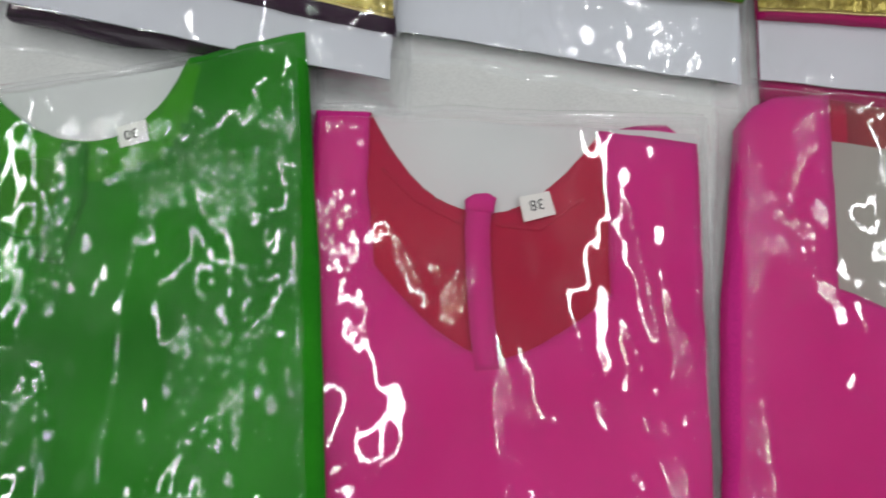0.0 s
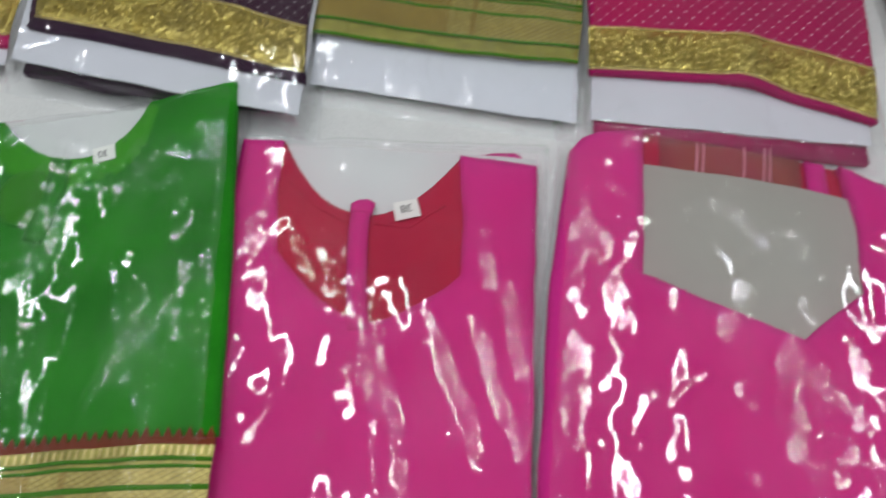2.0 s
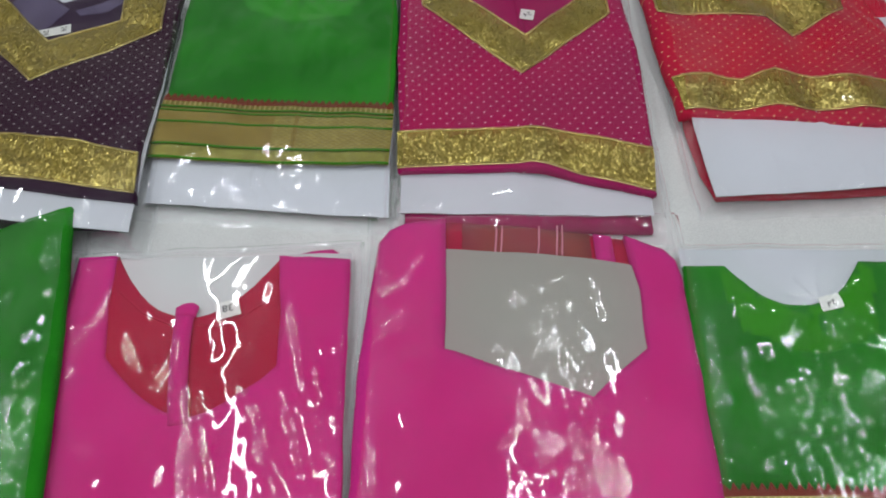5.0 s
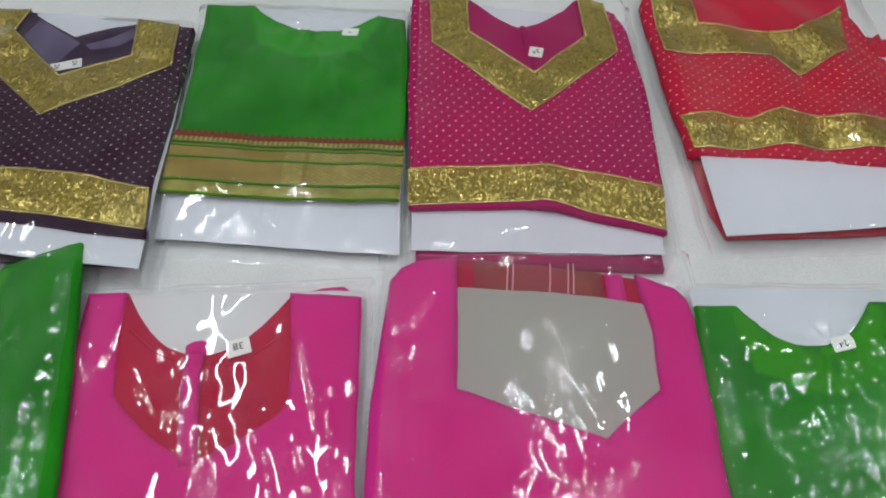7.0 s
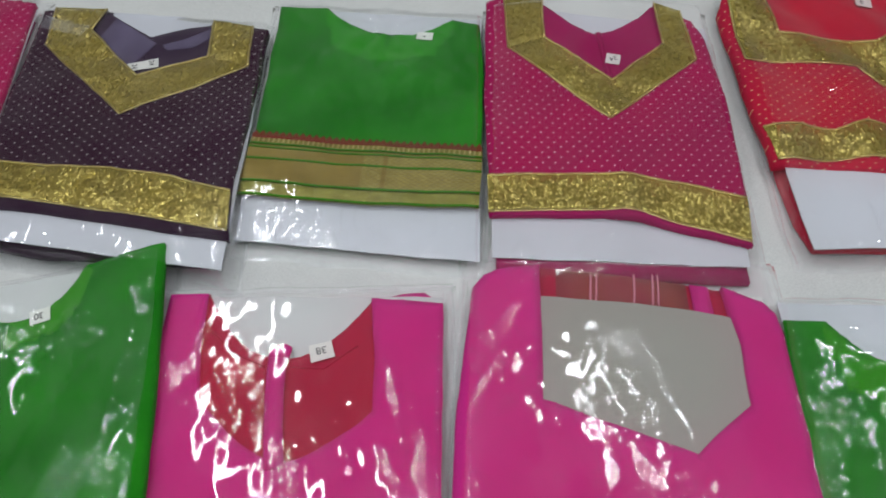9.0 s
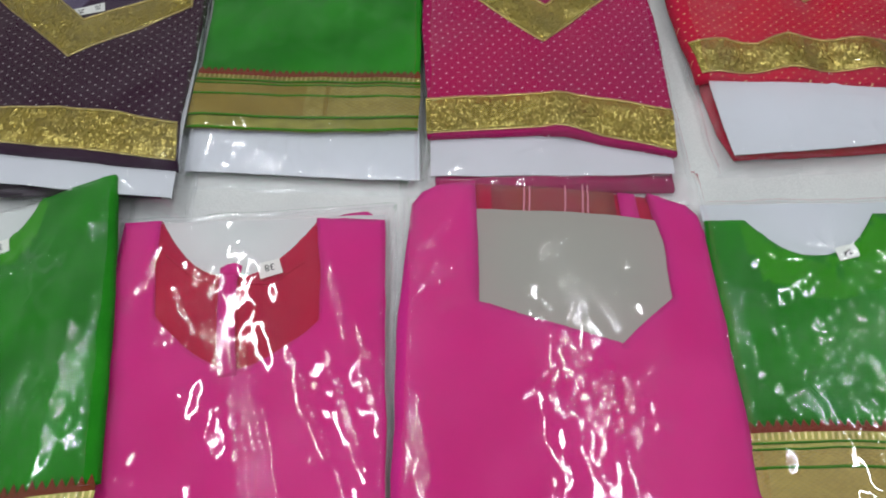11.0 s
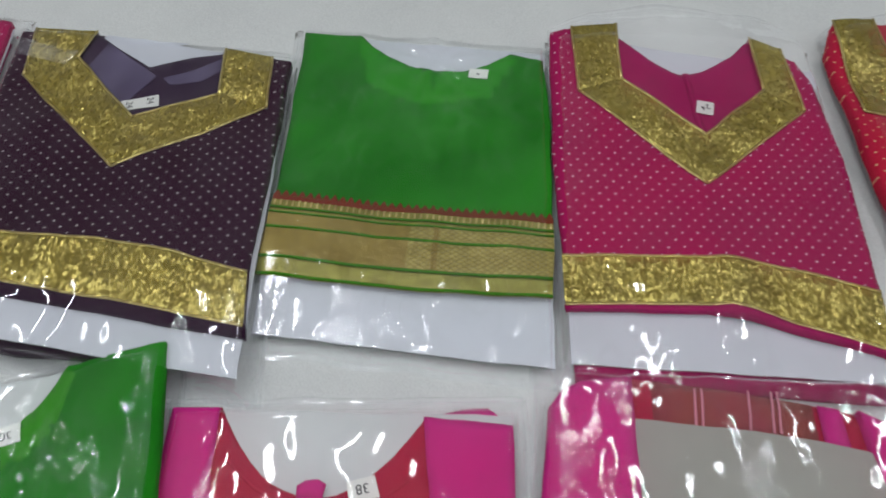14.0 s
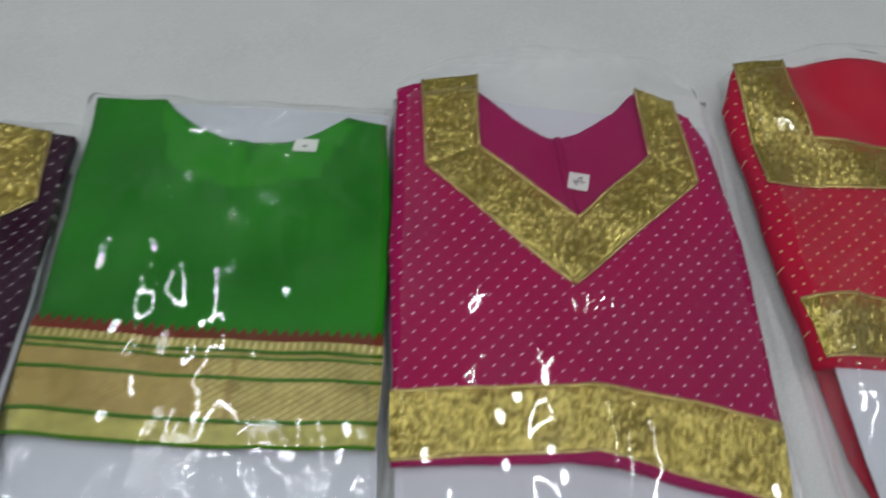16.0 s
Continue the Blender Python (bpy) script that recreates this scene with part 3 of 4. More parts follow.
def magenta_packet():
    t = thing("packed_blouse", 0.42, 0.22, "magenta dotted blouse with gold V neckline, packed in clear plastic", "packed blouse", GROUP)
    fold = lambda x, y: 0.004 * math.exp(-((x - 0.437) / 0.018) ** 2) * max(0, min(1, (0.2 - y) / 0.1))
    top = ground_top(3, 0.021, 0.0016, fold)
    flat = ground_top(3, 0.012, 0.0008)
    card_part(t, [(0.299, 0.049), (0.543, 0.044), (0.548, 0.37), (0.30, 0.41)], up(flat, 0.001))
    part("back_layer", sheet_piece([(0.303, 0.037), (0.541, 0.030), (0.546, 0.36), (0.303, 0.40)], ground_top(3, 0.009, 0.0006), 0.007, 0.02), MAGENTA_IN, t)
    part("lining", sheet_piece([(0.35, 0.415), (0.36, 0.405), (0.39, 0.375), (0.412, 0.357), (0.422, 0.353), (0.44, 0.360), (0.47, 0.382), (0.488, 0.402), (0.50, 0.395), (0.505, 0.33), (0.43, 0.26), (0.34, 0.34)], up(top, -0.003), 0.003), MAGENTA_IN, t)
    blouse = part("blouse", sheet_piece(
        [(0.297, 0.094), (0.41, 0.097), (0.455, 0.089), (0.545, 0.064), (0.551, 0.12), (0.552, 0.26), (0.542, 0.345), (0.531, 0.377), (0.490, 0.404), (0.494, 0.335), (0.431, 0.277), (0.359, 0.344), (0.359, 0.419), (0.313, 0.411), (0.292, 0.404), (0.291, 0.25)], top, 0.008), MAGENTA, t)
    mitred(t, [(0.314, 0.412), (0.317, 0.326), (0.424, 0.221), (0.527, 0.310), (0.520, 0.392)], [(0.359, 0.419), (0.359, 0.344), (0.431, 0.278), (0.494, 0.335), (0.490, 0.404)], top)
    hem(t, [(0.293, 0.142), (0.36, 0.145), (0.428, 0.146), (0.47, 0.139), (0.512, 0.130), (0.550, 0.119)], [(0.295, 0.096), (0.36, 0.100), (0.427, 0.102), (0.46, 0.094), (0.501, 0.081), (0.546, 0.067)], top)
    part("hem_fold", sheet_piece([(0.296, 0.0930), (0.41, 0.0960), (0.455, 0.0880), (0.5465, 0.0630), (0.546, 0.069), (0.501, 0.083), (0.46, 0.096), (0.427, 0.104), (0.295, 0.098)], up(top, 0.0007), 0.006, 0.008, 0.0003), MAGENTA_IN, t, "plain magenta hem fold")
    part("lining_seam", ribbon([(0.422, 0.354), (0.425, 0.32), (0.430, 0.285)], 0.006, up(top, -0.0018), 0.001), MAGENTA_IN, t)
    size_label(t, 0.4355, 0.3115, 168, up(top, -0.001), [("24", 0, 0, 0.009, 30)], 0.016, 0.015)
    bag(t, ((0.288, 0.022), (0.560, 0.018), (0.552, 0.470), (0.292, 0.468)), top, 3.0, FILM, crinkle=0.0004, zones=((0.305, 0.27, 0.018, 0.06, 1.3), (0.315, 0.06, 0.03, 0.015, 1.2)), slackness=0.02,
        creases=((0.40, 0.068, 20, 0.06, 0.003, 0.003), (0.43, 0.058, 140, 0.04, 0.003, 0.002), (0.32, 0.05, 30, 0.05, 0.004, 0.003), (0.42, 0.44, 5, 0.2, 0.006, 0.004), (0.50, 0.44, 60, 0.06, 0.005, 0.004), (0.34, 0.45, 110, 0.05, 0.005, 0.004)), loose=0.15)


def purple_packet():
    t = thing("packed_blouse", -0.09, 0.20, "dark purple dotted blouse with broad gold neckline in clear plastic", "packed blouse", GROUP)
    rise = lambda x, y: 0.016 * max(0.0, min(1.0, (0.30 - y) / 0.2))
    top = ground_top(4, 0.018, 0.0016, rise)
    card_part(t, [(-0.213, 0.055), (-0.16, 0.047), (0.047, 0.019), (0.044, 0.17), (0.036, 0.352), (-0.03, 0.368), (-0.15, 0.386), (-0.236, 0.378)], up(top, -0.006))
    part("back_layer", sheet_piece([(-0.205, 0.048), (-0.13, 0.036), (-0.05, 0.034), (0.03, 0.030), (0.035, 0.33), (-0.22, 0.36)], up(top, -0.014), 0.007, 0.02), PURPLE_FOLD, t)
    part("lining", sheet_piece([(-0.172, 0.388), (-0.160, 0.384), (-0.13, 0.363), (-0.10, 0.343), (-0.06, 0.357), (-0.028, 0.366), (-0.01, 0.36), (-0.01, 0.30), (-0.097, 0.262), (-0.185, 0.345)], up(top, -0.003), 0.003), PURPLE_IN, t)
    blouse = part("blouse", sheet_piece(
        [(-0.205, 0.088), (-0.131, 0.079), (-0.019, 0.062), (0.047, 0.053), (0.041, 0.11), (0.040, 0.26), (0.037, 0.354), (-0.028, 0.367), (-0.024, 0.309), (-0.097, 0.274), (-0.169, 0.348), (-0.160, 0.385), (-0.236, 0.383), (-0.232, 0.25), (-0.215, 0.14)], top, 0.008), PURPLE, t)
    mitred(t, [(-0.222, 0.386), (-0.216, 0.322), (-0.098, 0.213), (0.025, 0.291), (0.019, 0.358)], [(-0.160, 0.385), (-0.169, 0.348), (-0.097, 0.274), (-0.024, 0.309), (-0.028, 0.367)], top)
    hem(t, [(-0.210, 0.142), (-0.150, 0.136), (-0.086, 0.135), (-0.02, 0.124), (0.041, 0.107)], [(-0.200, 0.097), (-0.134, 0.088), (-0.06, 0.077), (-0.019, 0.071), (0.046, 0.060)], top)
    part("hem_fold", sheet_piece([(-0.206, 0.0860), (-0.131, 0.0770), (-0.019, 0.0600), (0.049, 0.0510), (0.047, 0.062), (-0.06, 0.079), (-0.134, 0.090), (-0.2, 0.099)], up(top, 0.0007), 0.009, 0.008, 0.0003), PURPLE_FOLD, t, "plain purple hem fold")
    for patch in ([(-0.162, 0.330), (-0.146, 0.372), (-0.120, 0.352), (-0.090, 0.330), (-0.112, 0.292)], [(-0.074, 0.319), (-0.045, 0.326), (-0.026, 0.343), (-0.028, 0.358), (-0.055, 0.338), (-0.082, 0.327)]):
        part("satin_facing", sheet_piece(patch, up(top, -0.0022), 0.0006, 0.006, 0.0003), PURPLE_SATIN, t, "lilac satin neck facing")
    size_label(t, -0.096, 0.2935, 15, up(top, -0.001), [("24", -0.0095, -0.001, 0.0085, -90), ("24", 0.0095, 0.001, 0.0085, -90)], 0.034, 0.014)
    patch = [(-0.237, 0.372), (-0.232, 0.350), (-0.178, 0.336), (-0.170, 0.354)]
    part("folded_flap", sheet_piece(patch, up(top, 0.003), 0.0003, 0.008, 0.0), TAPE, t, "milky fold of plastic").visible_shadow = False
    bag(t, ((-0.226, 0.035), (0.060, 0.005), (0.045, 0.372), (-0.246, 0.396)), top, 4.0, FILM, crinkle=0.0004, zones=((-0.20, 0.36, 0.04, 0.03, 1.0), (0.03, 0.08, 0.025, 0.05, 1.3)), toe=(0.2, 0.005), slackness=0.03,
        creases=((0.0, 0.05, 120, 0.05, 0.004, 0.003), (0.03, 0.1, 95, 0.08, 0.004, 0.002), (-0.19, 0.07, 25, 0.05, 0.004, 0.002), (0.01, 0.03, 150, 0.06, 0.004, 0.002)))


def red_packet():
    t = thing("packed_blouse", 0.70, 0.24, "red dotted blouse with gold trim in loose wrinkled clear plastic", "packed blouse", GROUP)
    wave = lambda x, y: 0.004 * math.sin((x - 0.58) * 75) * math.exp(-((y - 0.19) / 0.05) ** 2) + 0.003 * math.sin(x * 60 + y * 40) * max(0, min(1, (y - 0.2) / 0.1))
    top = ground_top(5, 0.026, 0.002, wave)
    flat = ground_top(5, 0.022, 0.0006)
    card_part(t, [(0.595, 0.153), (0.601, 0.059), (0.74, 0.069), (0.86, 0.078), (0.86, 0.30), (0.60, 0.30)], flat)
    part("back_layer", sheet_piece([(0.592, 0.16), (0.599, 0.10), (0.609, 0.068), (0.74, 0.072), (0.858, 0.080), (0.85, 0.34), (0.60, 0.40)], ground_top(5, 0.016, 0.001), 0.012, 0.02, 0.004), RED_IN, t)
    part("lining", sheet_piece([(0.60, 0.43), (0.66, 0.437), (0.72, 0.438), (0.80, 0.45), (0.808, 0.40), (0.806, 0.355), (0.78, 0.34), (0.73, 0.32), (0.60, 0.34)], up(top, -0.003), 0.003), RED_IN, t)
    blouse = part("blouse", sheet_piece(
        [(0.583, 0.158), (0.70, 0.153), (0.78, 0.143), (0.858, 0.140), (0.848, 0.22), (0.825, 0.30), (0.808, 0.36), (0.798, 0.376), (0.730, 0.337), (0.624, 0.349), (0.621, 0.436), (0.576, 0.424), (0.563, 0.386), (0.572, 0.26)], top, 0.010), RED, t)
    mitred(t, [(0.575, 0.426), (0.579, 0.306), (0.700, 0.299), (0.723, 0.270), (0.788, 0.310)], [(0.621, 0.436), (0.624, 0.349), (0.705, 0.340), (0.731, 0.337), (0.797, 0.378)], top)
    hem(t, [(0.580, 0.208), (0.62, 0.212), (0.655, 0.206), (0.690, 0.219), (0.73, 0.209), (0.803, 0.206), (0.850, 0.200)], [(0.587, 0.163), (0.63, 0.165), (0.68, 0.170), (0.73, 0.166), (0.79, 0.165), (0.855, 0.160)], top)
    size_label(t, 0.737, 0.407, 172, up(top, 0.0), [("", 0.002, 0.002, 0.004, 0), ("", 0.002, -0.002, 0.004, 0)], 0.019, 0.015)
    bag(t, ((0.588, 0.045), (0.870, 0.052), (0.822, 0.482), (0.570, 0.470)), top, 5.0, FILM, gap=0.005, crinkle=0.0012, zones=((0.63, 0.26, 0.05, 0.03, 1.4), (0.60, 0.2, 0.025, 0.06, 1.2), (0.60, 0.33, 0.04, 0.05, 0.9)),
        creases=((0.63, 0.25, 40, 0.12, 0.004, 0.004), (0.66, 0.262, 28, 0.10, 0.005, 0.003), (0.81, 0.28, 120, 0.14, 0.006, 0.006), (0.66, 0.09, 95, 0.06, 0.003, 0.003), (0.60, 0.2, 100, 0.1, 0.004, 0.003)), loose=0.1)


def pink_heart_packet():
    t = thing("packed_blouse", 0.13, -0.19, "plain pink blouse with sweetheart neck and crimson lining, in plastic", "packed blouse", GROUP)
    top = ground_top(6, 0.015, 0.0010)
    card_part(t, [(0.0, 0.002), (0.0, -0.40), (0.262, -0.40), (0.254, 0.007)], up(top, -0.006), NEUTRAL_CARD)
    part("back_layer", sheet_piece([(0.004, -0.002), (0.004, -0.395), (0.258, -0.395), (0.246, 0.006), (0.236, 0.014), (0.215, 0.011), (0.20, 0.007)], ground_top(6, 0.0065, 0.0004), 0.006, 0.02), PINK, t)
    rim = [(0.030, 0.003), (0.036, 0.003)] + arc((0.036, 0.003), (0.186, 0.0), 0.060, 16, 2.2) + [(0.192, 0.0)]
    part("lining", sheet_piece(rim + [(0.205, -0.115), (0.13, -0.163), (0.10, -0.160), (0.03, -0.11)], up(top, -0.0035), 0.002), CRIMSON, t, "crimson lining")
    left = [(0.035, 0.002), (0.037, -0.045), (0.046, -0.098)] + arc((0.046, -0.098), (0.116, -0.152), 0.006, 8)
    right = [(0.126, -0.154)] + arc((0.126, -0.154), (0.197, -0.106), 0.005, 6) + [(0.193, -0.05), (0.186, 0.002)]
    blouse = part("blouse", sheet_piece([(0.0, -0.36), (0.0, 0.001)] + left + right + [(0.253, -0.002), (0.258, -0.2), (0.261, -0.36)], top, 0.006), PINK, t)
    loop = [(0.1105, -0.052), (0.110, -0.065), (0.1115, -0.10), (0.117, -0.140), (0.120, -0.160)]
    placket = part("placket", ribbon(loop, 0.0155, up(top, 0.0012), 0.003), PINK, t, "narrow pink button placket")
    cap = [(0.1015, -0.060), (0.1005, -0.053), (0.106, -0.0490), (0.115, -0.0475), (0.1205, -0.050), (0.1195, -0.060)]
    part("placket_fold", sheet_piece(cap, up(top, 0.0022), 0.003, 0.004, 0.001), PINK, placket, "folded top of the placket")
    part("lining_pleat", ribbon([(0.045, -0.035), (0.07, -0.055), (0.10, -0.068)], 0.0022, up(top, -0.0026), 0.001), CRIMSON, t)
    part("lining_pleat", ribbon([(0.122, -0.066), (0.15, -0.068), (0.178, -0.045)], 0.0022, up(top, -0.0026), 0.001), CRIMSON, t)
    size_label(t, 0.1470, -0.0535, 196, up(top, 0.0), [("38", 0, -0.001, 0.010, 0)], 0.021, 0.016)
    bag(t, ((-0.004, -0.43), (0.272, -0.43), (0.263, 0.022), (-0.006, 0.008)), top, 6.0, FILM_TAUT, crinkle=0.0001, slackness=0.02, zones=((0.08, -0.10, 0.035, 0.05, 0.7), (0.022, -0.05, 0.012, 0.06, 1.2), (0.11, -0.17, 0.012, 0.05, 0.8), (0.04, -0.27, 0.04, 0.05, 0.5)),
        creases=((0.135, -0.21, 100, 0.17, 0.004, 0.0035), (0.155, -0.22, 105, 0.2, 0.004, 0.003), (0.20, -0.20, 112, 0.17, 0.004, 0.0035), (0.225, -0.19, 108, 0.15, 0.004, 0.003), (0.24, -0.15, 102, 0.10, 0.003, 0.003),
                 (0.215, -0.09, 104, 0.11, 0.004, 0.003), (0.03, -0.06, 70, 0.08, 0.004, 0.002), (0.07, -0.10, 120, 0.07, 0.004, 0.002), (0.10, -0.11, 80, 0.06, 0.004, 0.0025), (0.05, -0.24, 60, 0.1, 0.005, 0.002)))


def pink_window_packet():
    t = thing("packed_blouse", 0.41, -0.19, "hot pink blouse with pentagon neck over grey board, in plastic", "packed blouse", GROUP)
    top = ground_top(7, 0.022, 0.0010)
    flat = ground_top(7, 0.017, 0.0004)
    back = part("back_layer", sheet_piece([(0.275, -0.39), (0.552, -0.39), (0.548, 0.0), (0.513, 0.019), (0.42, 0.033), (0.345, 0.040), (0.29, 0.02)], ground_top(7, 0.012, 0.0006), 0.010, 0.02), CRIMSON, t)
    part("striped_facing", sheet_piece([(0.358, 0.0), (0.358, 0.038), (0.42, 0.032), (0.478, 0.024), (0.478, -0.01)], ground_top(7, 0.014, 0.0006), 0.001, 0.02), STRIPE, t, "brown striped back facing")
    for x in (0.388, 0.393, 0.428, 0.445, 0.450):
        part("stripe", ribbon([(x, 0.0), (x + 0.002, 0.033)], 0.0018, ground_top(7, 0.0148, 0.0006), 0.0005), THREAD, t)
    part("shoulder_tab", sheet_piece([(0.482, -0.01), (0.481, 0.023), (0.497, 0.021), (0.500, -0.012)], ground_top(7, 0.0165, 0.0006), 0.002, 0.01), PINK, t)
    edge = arc((0.525, -0.014), (0.338, 0.006), 0.004, 10)
    part("card", sheet_piece([(0.336, -0.15), (0.53, -0.15), (0.525, -0.014)] + edge, flat, 0.0012, 0.012, 0.0002), GREY_CARD, t, "grey stiffening board")
    part("blouse", sheet_piece(
        [(0.262, -0.37), (0.264, -0.25), (0.268, -0.10), (0.279, 0.012), (0.290, 0.026), (0.304, 0.033), (0.342, 0.039), (0.342, 0.0), (0.341, -0.094), (0.40, -0.115), (0.465, -0.138), (0.515, -0.095), (0.516, -0.04), (0.509, 0.020), (0.543, 0.004), (0.552, -0.008), (0.556, -0.03), (0.558, -0.15), (0.556, -0.37)], top, 0.009, soft=0.003), PINK, t)
    bag(t, ((0.254, -0.42), (0.575, -0.42), (0.566, 0.052), (0.270, 0.052)), top, 7.0, FILM_SOFT, crinkle=0.0004, zones=((0.425, -0.08, 0.042, 0.09, 1.8), (0.46, -0.2, 0.05, 0.08, 1.7), (0.30, -0.05, 0.03, 0.08, 1.7), (0.42, 0.04, 0.15, 0.022, 2.2), (0.28, -0.2, 0.012, 0.09, 1.2)),
        creases=((0.42, -0.03, 100, 0.1, 0.004, 0.003), (0.445, -0.08, 110, 0.12, 0.004, 0.003), (0.41, -0.12, 70, 0.08, 0.004, 0.003), (0.45, -0.2, 95, 0.16, 0.005, 0.003), (0.30, -0.03, 55, 0.09, 0.004, 0.003), (0.29, -0.08, 60, 0.09, 0.004, 0.003),
                 (0.285, -0.22, 98, 0.12, 0.004, 0.004), (0.38, -0.18, 40, 0.07, 0.004, 0.002), (0.42, 0.04, 5, 0.16, 0.004, 0.004), (0.34, 0.044, 150, 0.06, 0.004, 0.004), (0.53, 0.03, 150, 0.07, 0.004, 0.004)))


def green_packet_wide():
    t = thing("packed_blouse", -0.12, -0.17, "bright green blouse with keyhole neck and gold border, in plastic", "packed blouse", GROUP)
    lift = lambda x, y: 0.011 * max(0, min(1, (x + 0.10) / 0.08)) + 0.006 * max(0, min(1, (y + 0.03) / 0.04)) * max(0, min(1, (x + 0.10) / 0.08))
    top = ground_top(8, 0.018, 0.0016, lift)
    card_part(t, [(-0.256, -0.020), (-0.216, -0.39), (0.036, -0.355), (-0.010, 0.044)], up(top, -0.004), NEUTRAL_CARD)
    neck = arc((-0.084, 0.028), (-0.206, -0.003), -0.046, 14, 2.2)
    blouse = part("blouse", sheet_piece([(-0.227, -0.285), (0.031, -0.250), (0.013, -0.10), (-0.009, 0.046), (-0.084, 0.028)] + neck + [(-0.259, -0.018), (-0.244, -0.15)], top, 0.007), GREEN, t)
    facing = part("neck_facing", sheet_piece([(-0.206, -0.003)] + arc((-0.206, -0.003), (-0.084, 0.028), 0.046, 14, 2.2) + [(-0.070, 0.02), (-0.080, -0.03), (-0.11, -0.056), (-0.15, -0.066), (-0.19, -0.056), (-0.214, -0.02)], up(top, 0.0005), 0.0005), GREEN_IN, t, "yellow-green neck facing")
    hole = [(-0.166 + 0.024 * math.cos(k * 0.3142), -0.073 + 0.026 * math.sin(k * 0.3142)) for k in range(20)]
    part("keyhole", sheet_piece(hole, up(top, 0.0009), 0.0006, 0.007, 0.0004), GREEN_KEY, facing, "darker yellow-green keyhole lining")
    part("keyhole_edge", ribbon(hole[9:17], 0.0022, up(top, 0.0016), 0.001, 0.004), GREEN, facing)
    part("placket", ribbon([(-0.146, -0.036), (-0.143, -0.07), (-0.150, -0.112)], 0.016, up(top, 0.0022), 0.002), GREEN, blouse, "narrow green button placket")
    woven_border(t, (-0.228, -0.281), (0.031, -0.248), (-0.218, -0.368), (0.036, -0.334), up(top, 0.0005), 2.6, 0.5, 0.05, 0.08, 1.7)
    part("back_layer", sheet_piece([(-0.25, -0.03), (-0.21, -0.38), (0.03, -0.345), (-0.015, 0.035)], up(top, -0.010), 0.007, 0.02), GREEN, t)
    size_label(t, -0.1125, -0.0275, 200, up(top, 0.0018), [("30", 0, 0, 0.009, 0)], 0.018, 0.014)
    bag(t, ((-0.225, -0.415), (0.046, -0.378), (-0.004, 0.056), (-0.268, -0.012)), top, 8.0, FILM_FINE, crinkle=0.0004, slackness=0.06, zones=((-0.14, -0.08, 0.02, 0.06, 2.2), (-0.06, -0.04, 0.07, 0.035, 1.8), (-0.215, -0.15, 0.03, 0.09, 1.8), (-0.03, -0.16, 0.04, 0.06, 1.6), (-0.15, -0.2, 0.04, 0.03, 1.0)),
        creases=((-0.15, -0.10, 80, 0.12, 0.005, 0.003), (-0.20, -0.13, 95, 0.14, 0.004, 0.0025), (-0.225, -0.18, 85, 0.12, 0.004, 0.003), (-0.05, -0.06, 150, 0.12, 0.004, 0.003), (-0.03, -0.16, 60, 0.14, 0.004, 0.003), (-0.06, -0.2, 75, 0.12, 0.004, 0.003),
                 (-0.09, -0.05, 20, 0.08, 0.004, 0.003), (-0.02, -0.02, 130, 0.08, 0.004, 0.003), (0.01, -0.16, 97, 0.2, 0.003, 0.003), (-0.13, -0.22, 100, 0.1, 0.004, 0.003)))


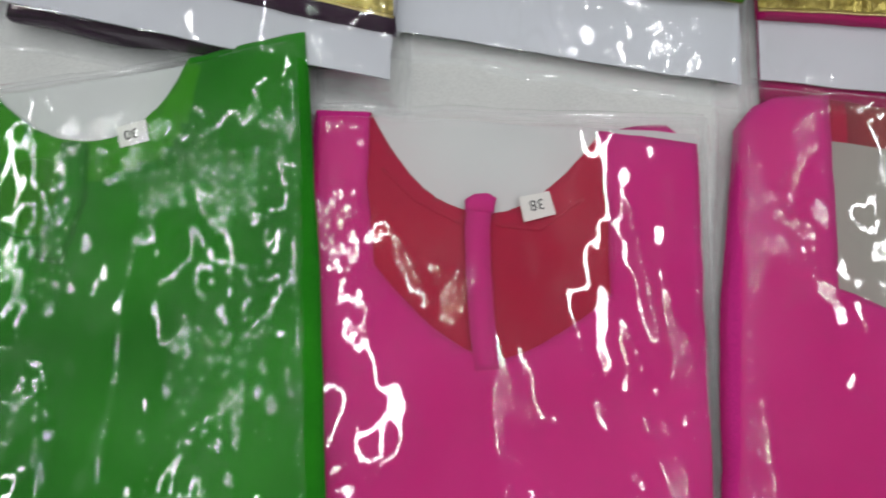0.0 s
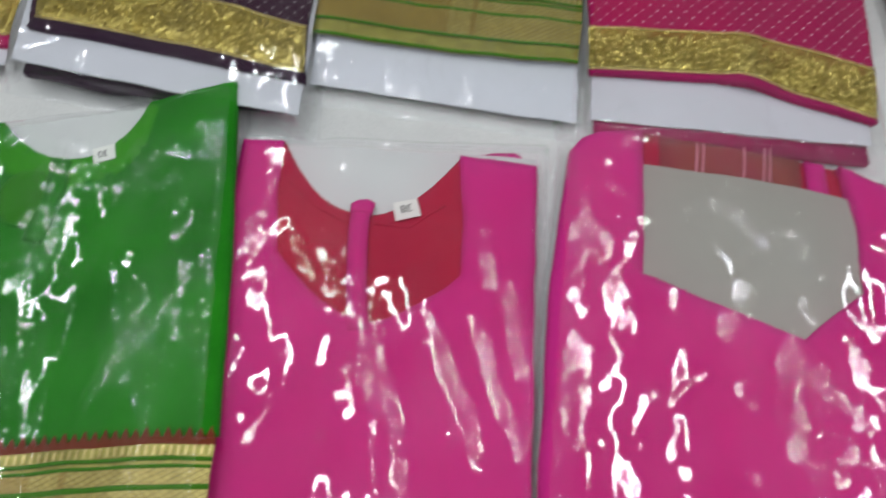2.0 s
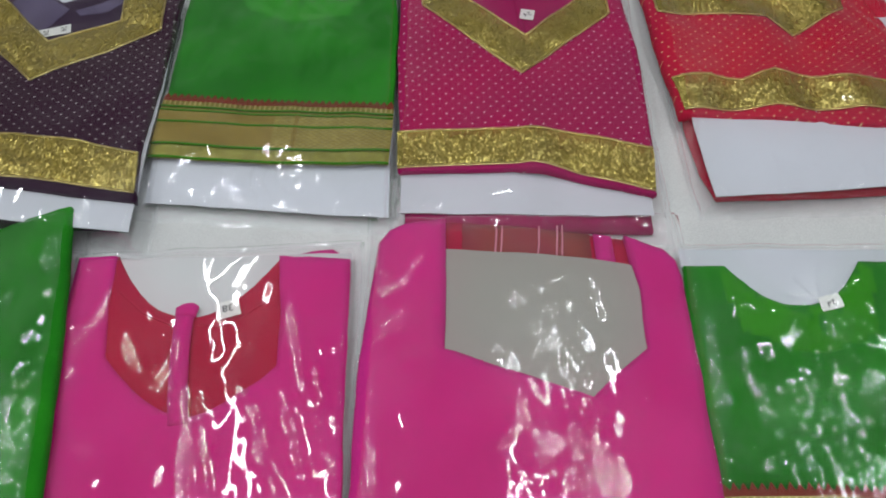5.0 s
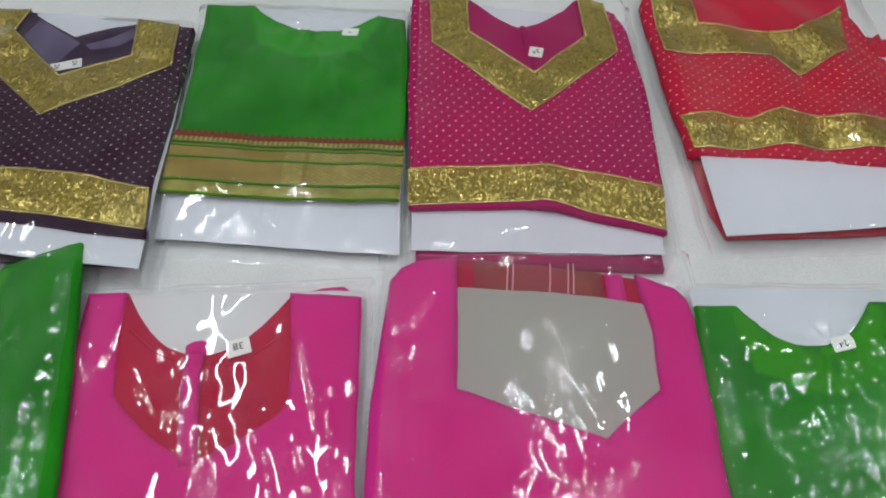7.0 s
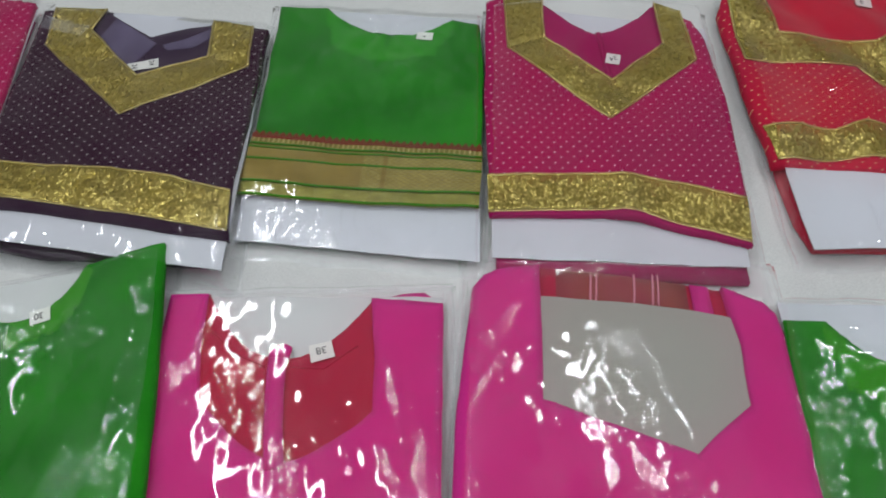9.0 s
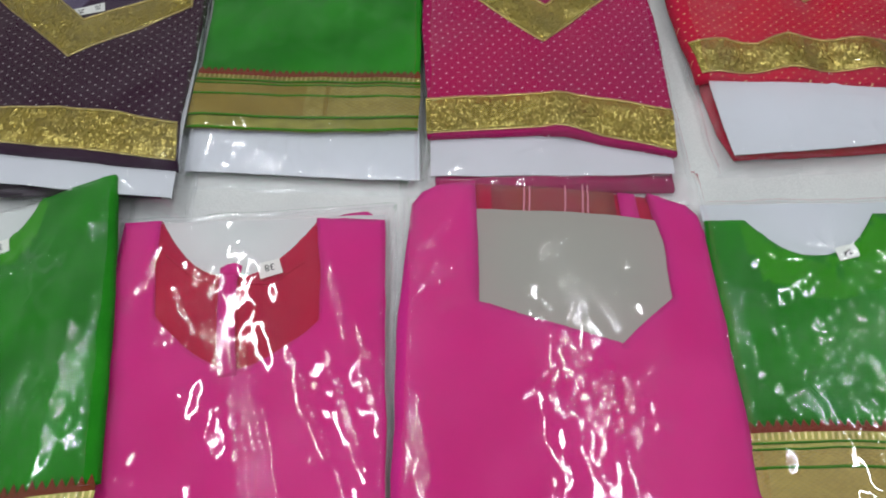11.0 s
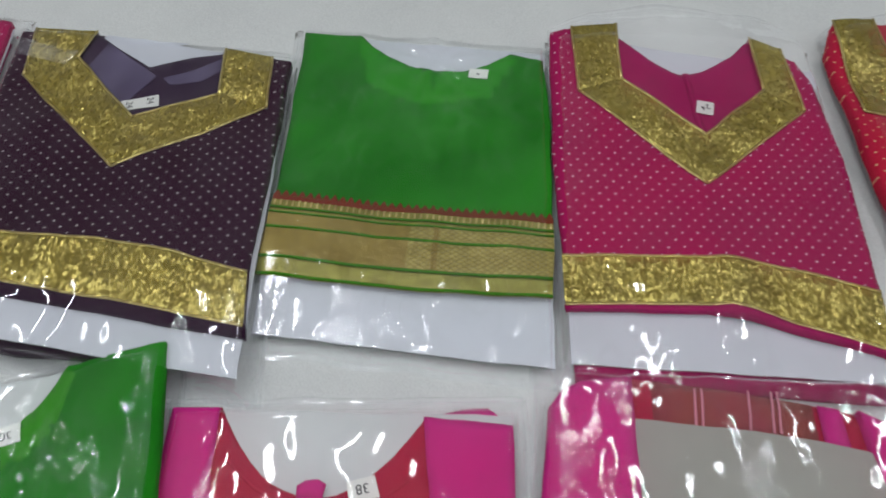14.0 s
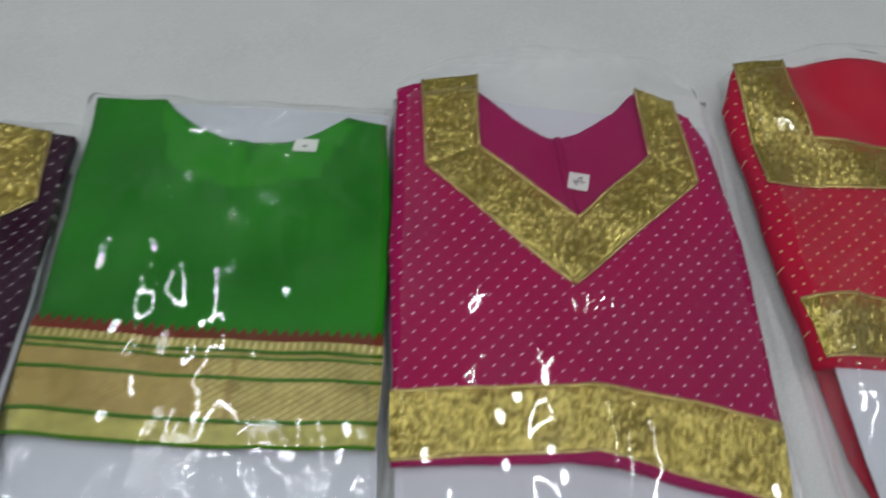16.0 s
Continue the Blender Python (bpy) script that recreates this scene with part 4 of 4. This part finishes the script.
def green_packet_end():
    t = thing("packed_blouse", 0.68, -0.18, "bright green blouse with plain round neck, packed in clear plastic", "packed blouse", GROUP)
    top = ground_top(9, 0.017, 0.0014, gathers(0.672, -0.055, 0.06, 0.0011))
    card_part(t, [(0.556, -0.37), (0.82, -0.37), (0.815, 0.006), (0.560, 0.008)], up(top, -0.005))
    neck = arc((0.722, -0.009), (0.597, -0.013), -0.042, 14, 2.2)
    blouse = part("blouse", sheet_piece([(0.556, -0.215), (0.806, -0.215), (0.81, -0.1), (0.806, -0.009), (0.722, -0.009)] + neck + [(0.560, -0.013), (0.557, -0.1)], top, 0.006), GREEN, t)
    part("neck_facing", sheet_piece([(0.597, -0.014)] + arc((0.597, -0.014), (0.722, -0.010), 0.042, 14, 2.2) + [(0.735, -0.02), (0.72, -0.085), (0.66, -0.105), (0.60, -0.08), (0.585, -0.02)], up(top, 0.0005), 0.0005), GREEN_IN, t, "yellow-green neck facing")
    woven_border(t, (0.556, -0.212), (0.806, -0.212), (0.556, -0.298), (0.806, -0.298), up(top, 0.0005), 0.5)
    part("back_layer", sheet_piece([(0.562, -0.36), (0.815, -0.36), (0.81, -0.01), (0.564, -0.01)], up(top, -0.010), 0.005, 0.02), GREEN, t)
    size_label(t, 0.684, -0.052, 194, up(top, 0.0018), [("24", 0, 0, 0.009, 0)], 0.020, 0.014)
    bag(t, ((0.550, -0.39), (0.83, -0.39), (0.825, 0.014), (0.552, 0.016)), top, 9.0, FILM_FINE, crinkle=0.0005, zones=((0.67, -0.16, 0.10, 0.05, 2.2), (0.58, -0.11, 0.02, 0.07, 1.2)),
        creases=((0.60, -0.13, 100, 0.10, 0.004, 0.003), (0.63, -0.16, 110, 0.1, 0.004, 0.003), (0.66, -0.15, 95, 0.1, 0.004, 0.003), (0.69, -0.17, 105, 0.1, 0.004, 0.003), (0.57, -0.1, 92, 0.12, 0.003, 0.003)))


def magenta_packet_edge():
    t = thing("packed_blouse", -0.36, 0.2, "pink dotted blouse with gold hem band, packed in clear plastic", "packed blouse", GROUP)
    top = ground_top(10, 0.018, 0.0015)
    card_part(t, [(-0.485, 0.03), (-0.226, 0.058), (-0.250, 0.39), (-0.50, 0.37)], up(top, -0.006))
    part("back_layer", sheet_piece([(-0.48, 0.005), (-0.30, 0.018), (-0.24, 0.050), (-0.255, 0.38), (-0.49, 0.36)], up(top, -0.011), 0.006, 0.02), MAGENTA_IN, t)
    blouse = part("blouse", sheet_piece([(-0.49, 0.06), (-0.226, 0.075), (-0.238, 0.22), (-0.252, 0.395), (-0.33, 0.41), (-0.375, 0.34), (-0.42, 0.405), (-0.50, 0.38)], top, 0.007), MAGENTA, t)
    hem(t, [(-0.492, 0.115), (-0.36, 0.122), (-0.231, 0.128)], [(-0.490, 0.070), (-0.36, 0.078), (-0.226, 0.086)], top)
    bag(t, ((-0.50, 0.015), (-0.215, 0.045), (-0.240, 0.41), (-0.515, 0.385)), top, 10.0, FILM)


green_packet_small()
magenta_packet()
purple_packet()
red_packet()
pink_heart_packet()
pink_window_packet()
green_packet_end()
green_packet_wide()
magenta_packet_edge()
